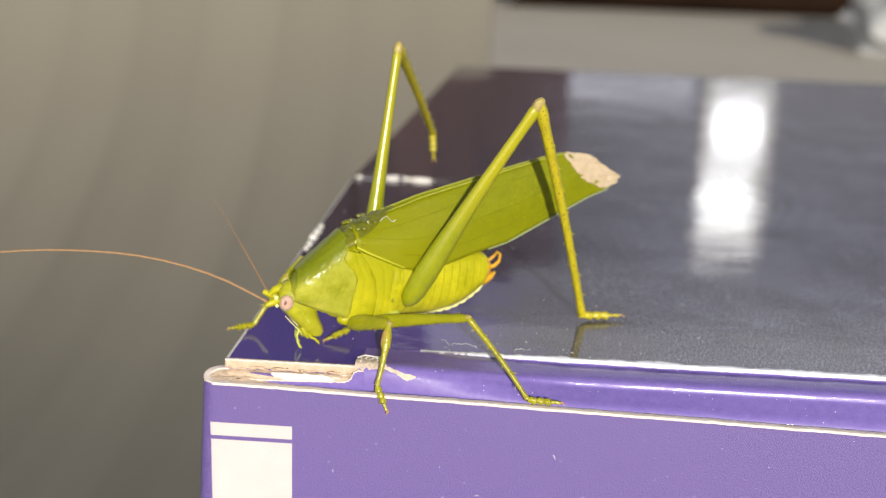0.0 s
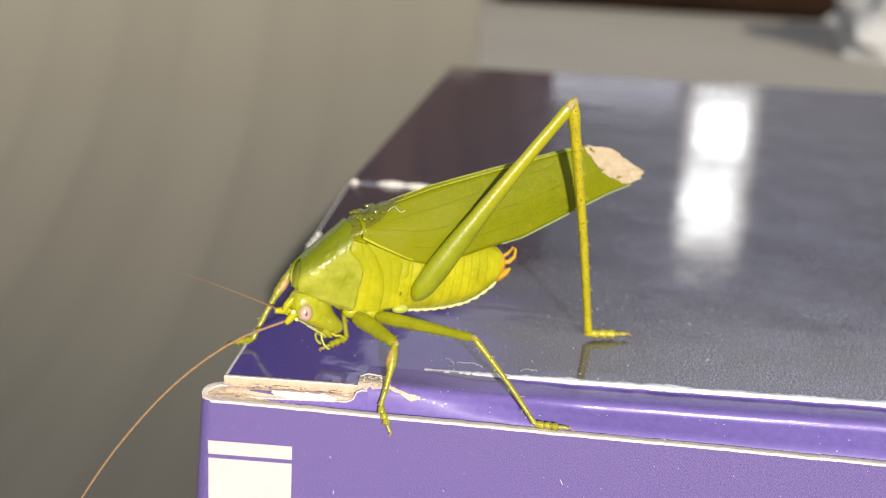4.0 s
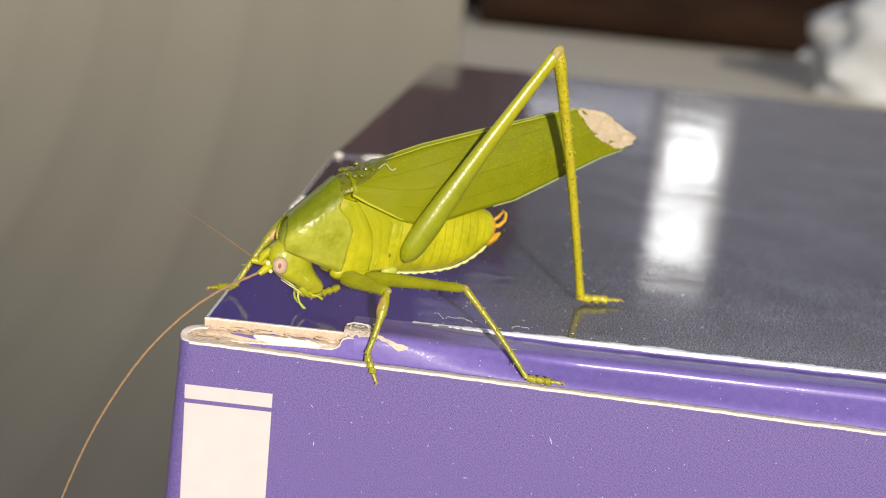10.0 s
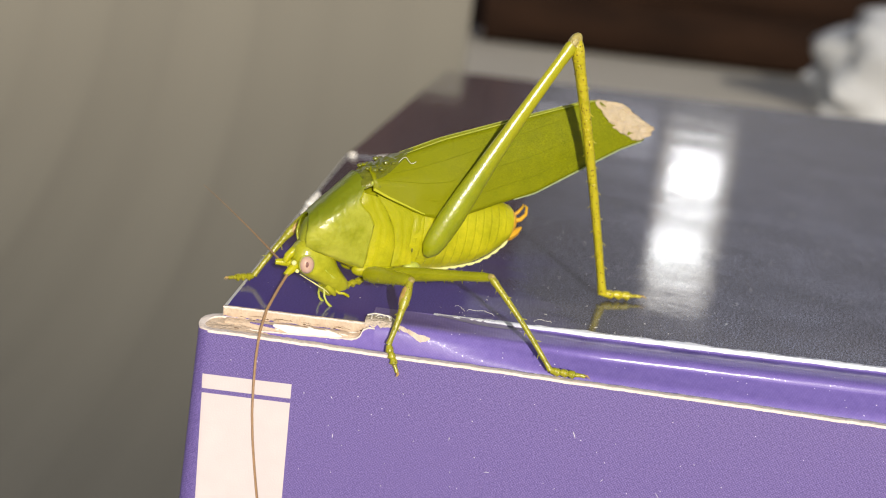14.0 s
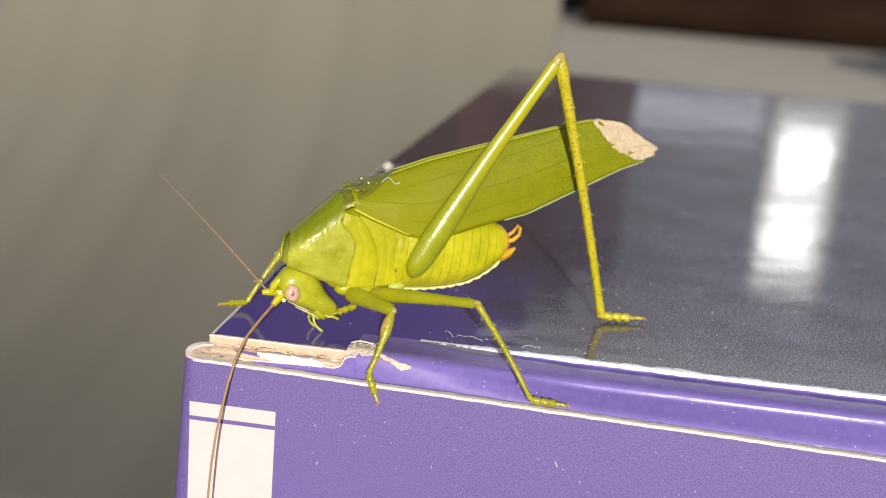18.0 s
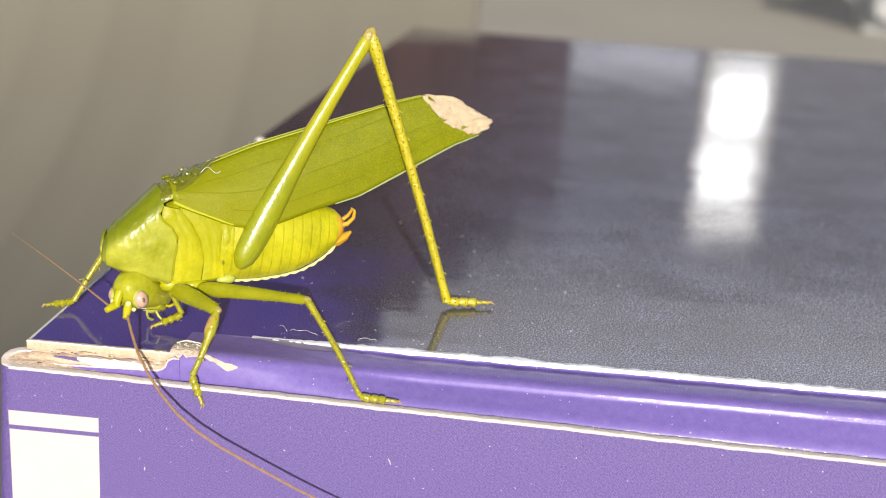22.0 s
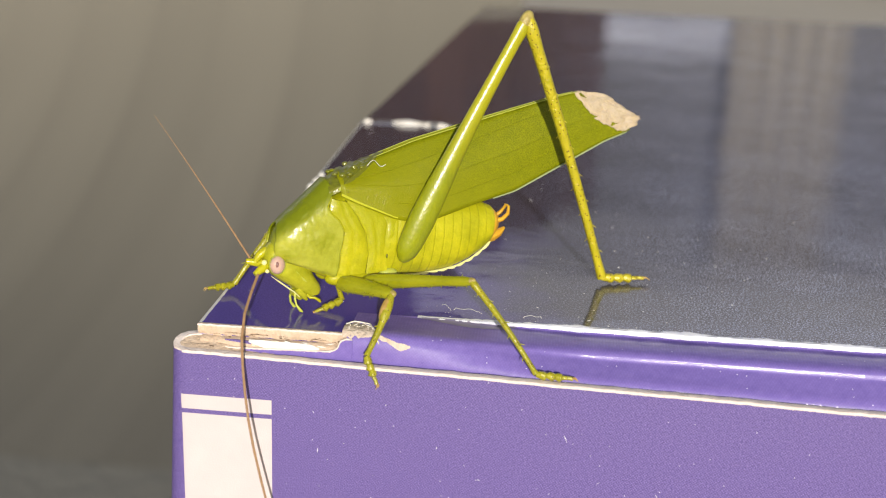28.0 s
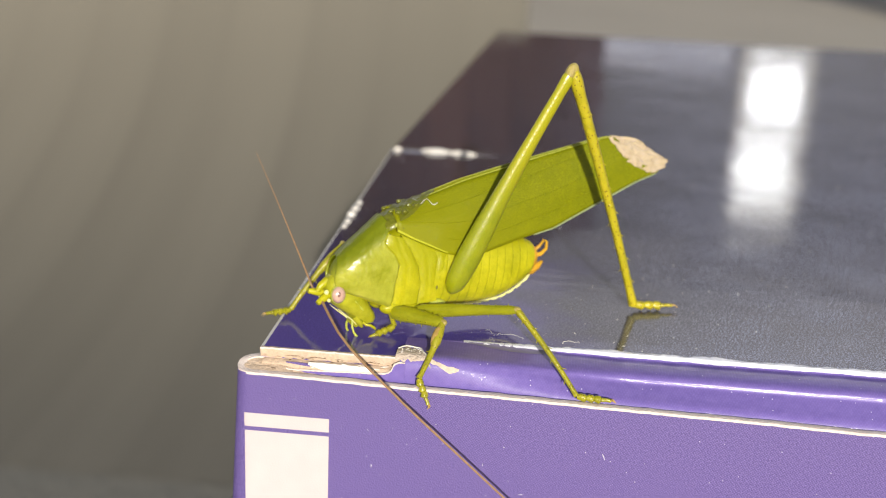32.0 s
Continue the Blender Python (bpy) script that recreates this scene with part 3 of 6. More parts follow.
def build_box():
    box = empty("cardboard_box", Matrix.Translation((0, 0, TOP * MM)))
    tagged(box, "glossy purple printed cardboard box with a worn torn corner", "box")
    # lid
    bm = bmesh.new()
    ys = spread(9.7, 60, 46) + spread(61.5, 107, 22) + spread(108, 128, 36) + spread(130, BOX_D, 40)
    rows = []
    for y in ys:
        x0 = left_edge(y)
        rows.append([(x, y, lid_height(x, y)) for x in [x0 + (BOX_W - x0) * (i / 110) ** 1.5 for i in range(111)]])
    slab(bm, rows, (0, 0, -1.3))
    part("lid", bm, LID, box, "glossy dark purple lid with dust and scratches")
    bm = bmesh.new()
    rows = [[(x, y, 0.02 * wobble(x, y, 2, 0.3) * (1 if y < 9 else 0)) for x in spread(1.9 + 0.06 * wobble(y, 1, 1, 0.8), 19.3, 12)] for y in (2.7, 3.4, 4.6, 6.5, 8.4, 9.7)]
    slab(bm, rows, (0, 0, -1.25))
    part("lid_tongue", bm, LID, box)
    # rounded fold that tucks behind the front panel
    bm = bmesh.new()
    xs = spread(19.3, 34, 26) + spread(34.8, 110, 70) + spread(112, BOX_W - 1, 40)
    slab(bm, [[fold_point(x, f / 55) for x in xs] for f in range(56)], (0, 0.3, -0.35))
    part("tuck_flap", bm, FOLD, box, "rounded purple fold with two bright sheen lines")
    # front panel, rounded at the left corner
    bm = bmesh.new()
    xs = spread(0.85, 110, 220) + spread(112, BOX_W, 30)
    corner = [(0.85 - 1.6 * math.sin(a), 1.6 - 1.6 * math.cos(a)) for a in [radians(90 - 11.25 * i) for i in range(9)]][:-1]
    outline = [(-0.75, 5.0), (-0.75, 2.4)] + corner + [(x, 0.0) for x in xs]
    cols = []
    for x, y in outline:
        top = edge_height(x) - (0.14 if y < 2.5 else 1.2)
        cols.append([(x + 0.045 * max(-45.0, z + 2.5) * max(0.0, 1.2 - x) / 1.95, y, z) for z in (top, top - 1.5, -12, -30, -80, -TOP + 0.05)])
    slab(bm, cols, (0, 1.3, 0))
    part("front_panel", bm, PURPLE, box, "matte purple printed front panel with tiny white specks")
    # raw edge of the front panel, turning round the corner
    path = [(x, 0.45) for x in reversed(xs)] + [(0.85, 0.5), (0.35, 0.68), (-0.05, 1.02), (-0.26, 1.5), (-0.22, 2.1), (0.05, 2.65), (0.6, 3.1), (1.6, 3.4), (3.0, 3.5), (5.5, 3.4), (9, 3.3)]
    bm = bmesh.new()
    rows = []
    for i, (x, y) in enumerate(path):
        a, b = Vector(path[max(i - 1, 0)]), Vector(path[min(i + 1, len(path) - 1)])
        way = (b - a).normalized()
        side = Vector((-way.y, way.x))
        r = 0.52 + 0.07 * wobble(x, y, 5, 0.8) + 0.03 * wobble(x, y, 5, 2.2)
        z = edge_height(x) + 0.34 * max(0.0, y - 0.6)
        lo, hi = Vector((x, y)) - side * r, Vector((x, y)) + side * r
        rows.append([(lo.x, lo.y, z - 0.3), (lo.x, lo.y, z + 0.0), (x, y, z + 0.1 + 0.05 * wobble(x, y, 8, 2.0)), (hi.x, hi.y, z + 0.02), (hi.x, hi.y, z - 0.3)])
    sheet(bm, rows)
    part("raw_edge", bm, CREAM, box, "cream raw cardboard edge along the front panel")
    bm = bmesh.new()
    rows = []
    for x in spread(0.0, 18.6, 70):
        z = edge_height(x) + along(x, [(0, -0.02), (4, 0.0), (6, -0.2), (9, -0.5), (18.6, -0.6)])
        lo, hi = along(x, [(0.0, 1.1), (0.6, 0.8), (1.4, 0.7), (18.6, 0.7)]), along(x, [(0.0, 2.0), (0.6, 3.0), (2.5, 3.35), (18.6, 3.3)])
        rows.append([(x, lo + (hi - lo) * k / 9, z + 0.34 * max(0.0, lo + (hi - lo) * k / 9 - 0.6) + 0.1 * wobble(x, k, 3, 1.2) + 0.07 * wobble(x, k * 2, 7, 3.0)) for k in range(10)])
    sheet(bm, rows)
    part("corner_fold", bm, KRAFT, box, "torn tan cardboard inside the folded corner")
    rng = random.Random(8)
    # pits of the tear, their shade painted as dark beads
    for x, y, z, r in ((3.7, 1.3, -2.2, 0.26), (4.5, 1.25, -2.25, 0.16), (3.2, 1.5, -2.15, 0.15), (5.6, 2.4, -1.3, 0.09), (7.2, 2.42, -0.95, 0.08), (11.6, 2.42, -1.0, 0.1), (15.2, 2.42, -1.05, 0.09), (17.4, 1.8, -1.9, 0.14), (18.5, 2.3, -0.9, 0.16)):
        part("tear_pit", ball(bmesh.new(), (x, y, z), r, (1.8, 0.6, 0.7), 10, 7), PIT_SHADE, box, "dark bead painted as the shade of a pit in the torn board")
    for k in range(26):
        x = 2.5 + 16.5 * rng.random()
        y, z = 1.95 + 0.5 * rng.random(), -2.6 + 1.5 * rng.random()
        l, d = 0.3 + 0.9 * rng.random(), 0.25 * (rng.random() - 0.5)
        part("sliver", tube(bmesh.new(), [(x, y, z), (x + l * 0.5, y - 0.08, z + d * 0.6), (x + l, y - 0.02, z + d)], [0.03, 0.09, 0.02], 5), PAPER if k % 3 else KRAFT, box)
    # raw front edge of the lid's tongue and of the flap below it
    bm = bmesh.new()
    rows = []
    for x in spread(1.85, 19.4, 44):
        d = 0.1 * wobble(x, 0, 3, 1.3)
        rows.append([(x, 3.0, 0.05), (x, 2.66 + d, 0.06 + 0.05 * wobble(x, 1, 3, 2)), (x, 2.5 + d, -0.25), (x, 2.52 + d * 0.4, -0.85), (x, 2.62, -1.2 + 0.2 * wobble(x, 2, 6, 1.2) + 0.1 * wobble(x, 2, 6, 4.0)), (x, 3.2, -1.3)])
    sheet(bm, rows)
    part("tongue_edge", bm, KRAFT, box, "tan torn edge of the lid")
    rim = [(x, 2.58 + 0.1 * wobble(x, 0, 3, 1.3), -0.04 + 0.07 * wobble(x, 4, 3, 2.4)) for x in spread(1.8, 19.0, 90)]
    part("edge_rim", tube(bmesh.new(), rim, [0.13 + 0.05 * wobble(p[0], 2, 9, 3.0) for p in rim], 6), CREAM, box, "thin cream top line of the torn edge")
    bm = bmesh.new()
    rows = []
    for x in spread(2.2, 18.9, 40):
        d = 0.16 * wobble(x, 5, 3, 0.9)
        rows.append([(x, 3.4, -1.35), (x, 2.35 + d, -1.45), (x, 2.0 + d, -1.75), (x, 1.95 + d * 0.5, -2.3), (x, 2.1, -2.75), (x, 2.9, -2.9)])
    sheet(bm, rows)
    part("dust_flap_edge", bm, KRAFT, box, "torn brown ply edge of the inner flap")
    bm = bmesh.new()
    rows = []
    for x in spread(8.0, 16.2, 24):
        hi = along(x, [(8.0, -1.22), (12, -1.26), (15.0, -1.32), (16.2, -1.7)]) + 0.05 * wobble(x, 1, 3, 1.5)
        lo = along(x, [(8.0, -1.5), (9.5, -2.05), (12, -2.35), (15, -2.3), (16.2, -1.8)]) + 0.06 * wobble(x, 2, 3, 1.5)
        rows.append([(x, 1.98, hi), (x, 1.78 + 0.05 * wobble(x, 3, 3, 1), hi * 0.7 + lo * 0.3), (x, 1.74, hi * 0.3 + lo * 0.7), (x, 1.8, lo)])
    sheet(bm, rows)
    part("white_ply", bm, PAPER, box, "peeled strip of white paper ply")
    # strip of the tuck flap left below the notch, with its cut edge
    rows, edge = [], []
    for x in spread(4.4, 17.2, 40) + spread(17.35, 20.0, 34):
        z = along(x, [(4.4, -2.3), (9, -2.2), (14, -2.02), (17.4, -1.88), (18.0, -1.7), (18.35, -1.4), (18.55, -0.85), (18.75, -0.5), (19.2, -0.28), (20.0, -0.25)]) + 0.04 * wobble(x, 1, 1, 1.6)
        rows.append([(x, 1.62, z), (x, 1.6, z - 0.5), (x, 1.6, min(z - 1.6, -4.2))])
        edge.append((x, 1.62, z + 0.02 + 0.04 * wobble(x, 2, 2, 2.5)))
    part("flap_strip", slab(bmesh.new(), rows, (0, 0.25, 0)), FOLD, box, "purple strip of the flap below the torn notch", smooth=False)
    part("strip_edge", tube(bmesh.new(), edge, [0.1 + 0.05 * wobble(p[0], p[2], 7, 3.0) for p in edge], 6), CREAM, box, "thin cream cut edge of the strip")
    rows = [[(x, 1.86, along(x, [(5.2, -1.36), (6.5, -1.34), (8.2, -1.42)])), (x, 1.86, along(x, [(5.2, -1.46), (6.5, -1.62), (8.2, -1.8)]))] for x in spread(5.2, 8.2, 8)]
    part("print_scrap", slab(bmesh.new(), rows, (0, 0.12, 0)), PURPLE, box, "small purple scrap of print in the tear", smooth=False)
    rng = random.Random(21)
    for k in range(14):
        x = 19.0 + 3.4 * rng.random() ** 1.2
        p = fold_point(max(19.3, x), 0.5 + 0.12 * rng.random())
        a = rng.random() * 3.1
        q = p + Vector((0.6 * math.cos(a) * rng.random(), -0.1, 0.15 + 0.3 * rng.random()))
        part("paper_fibre", tube(bmesh.new(), [p, p.lerp(q, 0.5) + Vector((0.08, 0, 0.06)), q], [0.06, 0.045, 0.02], 5), PAPER, box)
    # torn print over the end of the tuck flap
    edge = []
    for x in spread(18.75, 22.7, 40):
        p = fold_point(max(19.3, x), along(x, [(18.75, 0.5), (19.6, 0.45), (21.5, 0.48), (22.3, 0.6), (22.7, 0.67)]))
        edge.append((x, p.y - 0.05, p.z + 0.1 + 0.07 * wobble(x, 1, 1, 2.2)))
    part("torn_rim", tube(bmesh.new(), edge, [0.09 + 0.05 * wobble(p[0], 1, 7, 2.5) for p in edge], 6), PAPER, box, "white torn rim of the print")
    bm = bmesh.new()
    rows = []
    for x in spread(18.7, 26.6, 70):
        f0 = along(x, [(18.7, 0.62), (19.6, 0.595), (21.5, 0.6), (22.3, 0.66), (23.0, 0.71), (23.8, 0.755), (24.6, 0.775), (25.4, 0.80), (26.6, 0.80)]) + 0.014 * wobble(x, 1, 1, 0.9)
        w = along(x, [(18.7, 0.12), (19.5, 0.145), (21.5, 0.12), (22.3, 0.06), (22.8, 0.028), (24.6, 0.026), (25.5, 0.032), (26.2, 0.02), (26.6, 0.004)])
        row = []
        for k in (-1, -0.6, -0.2, 0.2, 0.6, 1):
            p = fold_point(max(19.3, x), f0 + w * k * (1 + 0.35 * wobble(x, k, 4, 2.2)))
            p.x = x
            row.append(p + Vector((0, -0.06, 0.13 + 0.08 * wobble(x, k * 2, 5, 2.0) if abs(k) < 0.9 else -0.01)))
        rows.append(row)
    sheet(bm, rows)
    part("torn_print", bm, TORN, box, "cream torn streak where the print has split")
    # worn left rim of the lid
    bm = bmesh.new()
    rows = []
    for y in spread(2.6, 116, 170):
        x0 = left_edge(y)
        w = 0.14 + 0.12 * abs(wobble(y, 0, 2, 0.9)) + (0.12 if y < 30 else 0)
        z = lid_height(x0, y)
        rows.append([(x0 - 0.16, y, z - 0.9), (x0 - 0.14, y, z - 0.05), (x0, y, z + 0.045), (x0 + w, y, z + 0.03)])
    sheet(bm, rows)
    part("worn_rim", bm, PAPER, box, "whitened worn rim of the lid")
    # crease across the lid, its glint painted white; a grey oval on the fold
    for x0, x1, y0, w in ((2.3, 4.0, 117.0, 0.4), (8.2, 14.6, 117.3, 1.2), (14.2, 20.0, 116.8, 0.7)):
        bm = bmesh.new()
        rows = []
        for x in spread(x0, x1, 14):
            g = math.sin(math.pi * min(0.97, max(0.03, (x - x0) / (x1 - x0)))) ** 0.5
            d, y = w * g * (1 + 0.4 * wobble(x, 1, 2, 0.8)), y0 + 0.03 * x + 0.4 * wobble(x, 2, 2, 0.4)
            z = max(lid_height(x, y), lid_height(x, y - d))
            rows.append([(x, y - d, z - 0.1), (x, y - d * 0.6, z + 0.55 * g), (x, y, z + 0.7 * g), (x, y + 0.8, z - 0.1)])
        sheet(bm, rows)
        part("crease", bm, PAPER, box, "crease in the lid with its sun glint painted white")
    # whitened crumbs of torn print on the left rim
    rng = random.Random(5)
    for y, r in ((57.5, 0.5), (60.5, 0.8), (64.5, 1.1), (68.0, 0.9), (72.5, 0.8)):
        bm = ball(bmesh.new(), (0, 0, 0), r, (0.7, 1.1, 0.55), 12, 8)
        for v in bm.verts:
            v.co *= 1 + 0.35 * wobble(v.co.x * 900, v.co.y * 900 + y, v.co.z * 900)
        bmesh.ops.translate(bm, verts=bm.verts, vec=Vector((left_edge(y) + 0.2 + 0.5 * rng.random(), y, lid_height(2, y) + 0.1)) * MM)
        part("torn_crumb", bm, PAPER, box, "white crumb of torn board on the rim")
    bm = bmesh.new()
    rows = []
    for x in spread(26.5, 38.5, 24):
        g = math.sqrt(max(0.0, 1 - ((x - 32.5) / 6.05) ** 2))
        rows.append([fold_point(x, 0.2 + k * 0.15 * g) + Vector((0, -0.01, 0.03)) for k in (-1, -0.4, 0.4, 1)])
    sheet(bm, rows)
    part("scuff", bm, GREY_OVAL, box, "pale grey oval on the fold")
    # worn crest where the lid turns into the fold, its glare painted white too
    bm = bmesh.new()
    rows = []
    for x in spread(26.5, 150, 260):
        w = max(0.0, 0.5 + 0.9 * wobble(x, 3, 1, 0.35) + 0.7 * wobble(x, 5, 1, 1.4)) * (0.5 if x < 31 else 1.5) + (0.45 if x > 33 else 0)
        p, q, r = fold_point(x, 0.0), fold_point(x, 0.11), fold_point(x, 0.19)
        up = Vector((0, -0.02, 0.03))
        rows.append([p + Vector((0, 0.35 + 0.3 * w, 0.012)), p + up, q + up * (0.4 + w), r + Vector((0, -0.02 - 0.2 * w, 0.02))])
    sheet(bm, rows)
    part("worn_crest", bm, CREST, box, "crest line along the fold, white from wear and painted glare")
    # closed sides and base
    rows = [[(left_edge(y) + 0.4, y, z) for y in (5.0, 60.0, 118.0, 220.0, BOX_D - 3.5)] for z in (-1.4, -100, -200, -TOP + 0.05)]
    part("side_panel", slab(bmesh.new(), rows, (1.3, 0, 0)), PURPLE, box, smooth=False)
    part("side_panel", block(bmesh.new(), BOX_W - 1.6, BOX_W, 1.6, BOX_D - 2, -TOP + 0.05, -1.5), PURPLE, box, smooth=False)
    part("back_panel", block(bmesh.new(), 12.6, BOX_W - 1.6, BOX_D - 3.4, BOX_D - 2, -TOP + 0.05, -1.5), PURPLE, box, smooth=False)
    part("base_panel", block(bmesh.new(), 14.0, BOX_W - 1.7, 1.6, BOX_D - 3.5, -TOP, -TOP + 1.5), KRAFT, box, smooth=False)
    # short pale scratches in the print
    rng = random.Random(33)
    for k in range(60):
        x, z = 14 + 110 * rng.random() ** 1.2, -6 - 32 * rng.random()
        if 26 < x < 66 and z < -20:
            continue
        l, a, r = 0.15 + 0.8 * rng.random() ** 3, rng.random() * 3.1, 0.02 + 0.035 * rng.random()
        dx, dz = l * math.cos(a), l * math.sin(a)
        part("scratch", tube(bmesh.new(), [(x - dx / 2, -0.004, z - dz / 2), (x, -0.01, z + 0.05), (x + dx / 2, -0.004, z + dz / 2)], [r * 0.4, r, r * 0.4], 5), DUST, box)
    # splits between the plies of the lid's torn edge, their shade as dark strands
    for k in range(16):
        x, z = 3.2 + 14.5 * rng.random(), -0.95 + 0.4 * (rng.random() - 0.5)
        l, r = 0.3 + 2.2 * rng.random() ** 2, 0.02 + 0.07 * rng.random() ** 2
        part("split", tube(bmesh.new(), [(x, 2.5, z), (x + l * 0.4, 2.46, z + 0.06), (x + l, 2.5, z - 0.05)], [r * 0.3, r, r * 0.3], 6), PIT_SHADE, box, "dark strand painted as the shade of a split in the torn edge")
    # unprinted white fields on the front panel
    for z0, z1 in ((-9.55, -7.75), (-44.0, -10.1)):
        bm = bmesh.new()
        rows = [[(x, (1.6 - math.sqrt(max(0.0, 2.56 - (0.85 - x) ** 2)) if x < 0.85 else 0.0) - 0.025, z) for x in (0.4, 0.6, 0.85, 1.2, 4, 8, 11.04)] for z in spread(z0, z1, 6)]
        sheet(bm, rows)
        part("white_field", bm, INK_WHITE, box, "white unprinted rectangle")
    bm = bmesh.new()
    pts = [(27.2, -60)] + [(31.2 - 4 * math.cos(radians(a)), -25.3 + 4 * math.sin(radians(a))) for a in range(0, 91, 10)] + [(64, -21.3), (64, -60)]
    bm.faces.new([bm.verts.new(Vector((x, -0.025, z)) * MM) for x, z in pts])
    part("white_field", bm, INK_WHITE, box, "white unprinted field with a rounded corner", smooth=False)
    return box


def build_dust():
    """Lint and dust lying on the lid."""
    rng = random.Random(4)
    bm = bmesh.new()
    for i in range(420):
        y = 10.5 + 110 * rng.random() ** 1.4
        x = 3 + (40 + y * 1.1) * rng.random()
        if x < 28 and y < 50 and i % 3:
            continue
        r = 0.04 + 0.1 * rng.random() ** 3
        a = rng.random() * 6.28
        l = r * (1 + 2.5 * rng.random() ** 3)
        c, s = math.cos(a), math.sin(a)
        z = lid_height(x, y) + 0.02
        base = [(x + c * l, y + s * l, z), (x - s * r, y + c * r, z), (x - c * l, y - s * l, z), (x + s * r, y - c * r, z)]
        vs = [bm.verts.new(Vector(p) * MM) for p in base]
        tip = bm.verts.new(Vector((x, y, z + r * 0.7)) * MM)
        for k in range(4):
            bm.faces.new((vs[k], vs[(k + 1) % 4], tip))
    ob = finish("dust", bm, DUST, smooth=False)
    ob.location = (0, 0, TOP * MM)
    tagged(ob, "pale specks of dust scattered over the lid", "dust", kind="stuff")


def build_lint():
    rng = random.Random(12)
    for x, y, l in ((34.0, 12.0, 4.0), (29.0, 14.0, 3.0), (39.0, 11.5, 2.5)):
        pts, a = [], rng.random() * 6
        p = Vector((x, y, 0.25))
        for k in range(14):
            pts.append(p.copy())
            a += 0.9 * (rng.random() - 0.45)
            p += Vector((math.cos(a), math.sin(a) * 0.7, 0.25 * math.sin(k * 0.7))) * (l / 14)
            p.z = max(0.16, p.z)
        pts[0].z = pts[-1].z = 0.07
        ob = finish("lint_fibre", tube(bmesh.new(), pts, [0.022] * len(pts), 5), DUST)
        ob.location = (0, 0, TOP * MM)
        tagged(ob, "fine curled pale lint fibre lying on the lid", "lint", group="lint on the lid")


build_box()
build_dust()
build_lint()


# ---- the katydid: u runs tailwards along the body, v to its far flank, z up; mm ----
NECK = Vector((-3.5, 0, 9.5))
ANT_BASE_NEAR, ANT_BASE_FAR = Vector((-7.82, -0.9, 6.55)), Vector((-8.14, 0.9, 7.29))
WING_TOP = [(3.0, 19.2), (6.5, 20.3), (12.3, 22.1), (19.9, 23.8), (24.0, 24.7), (32.4, 26.5), (36.0, 27.0), (39.5, 26.5), (44.5, 24.6)]
WING_LOW = [(2.0, 16.5), (4.2, 15.3), (6.9, 14.0), (8.6, 13.2), (12.2, 12.3), (19.6, 14.1), (25.2, 15.2), (31.4, 17.6), (38.9, 20.5), (44.5, 22.0)]
ABDOMEN = [(7.5, 6.2, 15.5, 3.1), (10.0, 5.7, 15.8, 3.3), (12.5, 5.6, 15.6, 3.3), (15.0, 5.7, 15.2, 3.2), (17.5, 6.0, 14.8, 3.0), (19.5, 6.7, 14.3, 2.75), (21.3, 7.7, 13.8, 2.4), (22.6, 8.7, 13.2, 2.0), (23.4, 9.4, 12.6, 1.6)]


# shield from its midline to its lower edge: share, front u and z, rear u and z, half width
SHIELD = [(0.0, -5.2, 13.5, 0.8, 18.4, 0.0), (0.07, -5.3, 13.4, 0.85, 18.3, 0.9), (0.15, -5.45, 13.1, 1.0, 17.8, 1.75), (0.24, -5.6, 12.7, 1.2, 17.0, 2.4), (0.32, -5.65, 12.35, 0.75, 16.2, 2.7), (0.42, -5.7, 12.0, 0.25, 15.4, 2.85),
          (0.5, -5.8, 11.6, 0.6, 14.5, 2.95), (0.58, -5.92, 11.2, 1.55, 13.6, 3.02), (0.68, -5.97, 10.8, 2.1, 12.4, 3.05), (0.78, -5.93, 10.4, 1.95, 11.1, 3.0), (0.87, -5.85, 10.05, 1.6, 9.6, 2.85), (0.95, -5.85, 9.8, 1.5, 8.2, 2.6), (1.0, -5.8, 9.6, 1.2, 6.7, 2.3)]


def shield_point(s, f, side):
    """s from the front rim to the rear rim, f from the midline to the lower edge."""
    def mark(k):
        return along(f, [(r[0], r[k]) for r in SHIELD])
    u, z, w = mark(1) + (mark(3) - mark(1)) * s, mark(2) + (mark(4) - mark(2)) * s, mark(5)
    w *= along(s, [(0, 0.5), (0.04, 0.6), (0.09, 0.68), (0.16, 0.76), (0.3, 0.87), (0.6, 0.97), (1, 1.02)])
    swell = math.exp(-((s - 0.45) / 0.3) ** 2) * max(0.0, math.sin(math.pi * min(1, max(0, (f - 0.3) / 0.7))))
    collar = math.exp(-((s - 0.05) / 0.07) ** 2)
    groove = math.exp(-((s - 0.2 - 0.1 * f) / 0.045) ** 2) + 0.6 * math.exp(-((s - 0.56 + 0.35 * (f - 0.3)) / 0.03) ** 2)
    w += 0.25 * swell * (f > 0.1) + (0.02 * collar - 0.05 * groove) * min(1, f * 4) + 0.09 * wobble(s * 6, f * 5, 3) + 0.05 * wobble(s * 15, f * 13, 5)
    return Vector((u, side * max(0.0, w) * (1 if f else 0), z + 0.06 * wobble(s * 8, f * 4, 9)))


def shield_sheet(f0, f1, n, across=30):
    """Both flanks between two shares, as one bent sheet."""
    fs = spread(f0, f1, n)
    line = [(f, -1) for f in reversed(fs)] + [(f, 1) for f in (fs[1:] if f0 == 0 else fs)]
    return [[shield_point(s, f, side) for f, side in line] for s in spread(0, 1, across)]


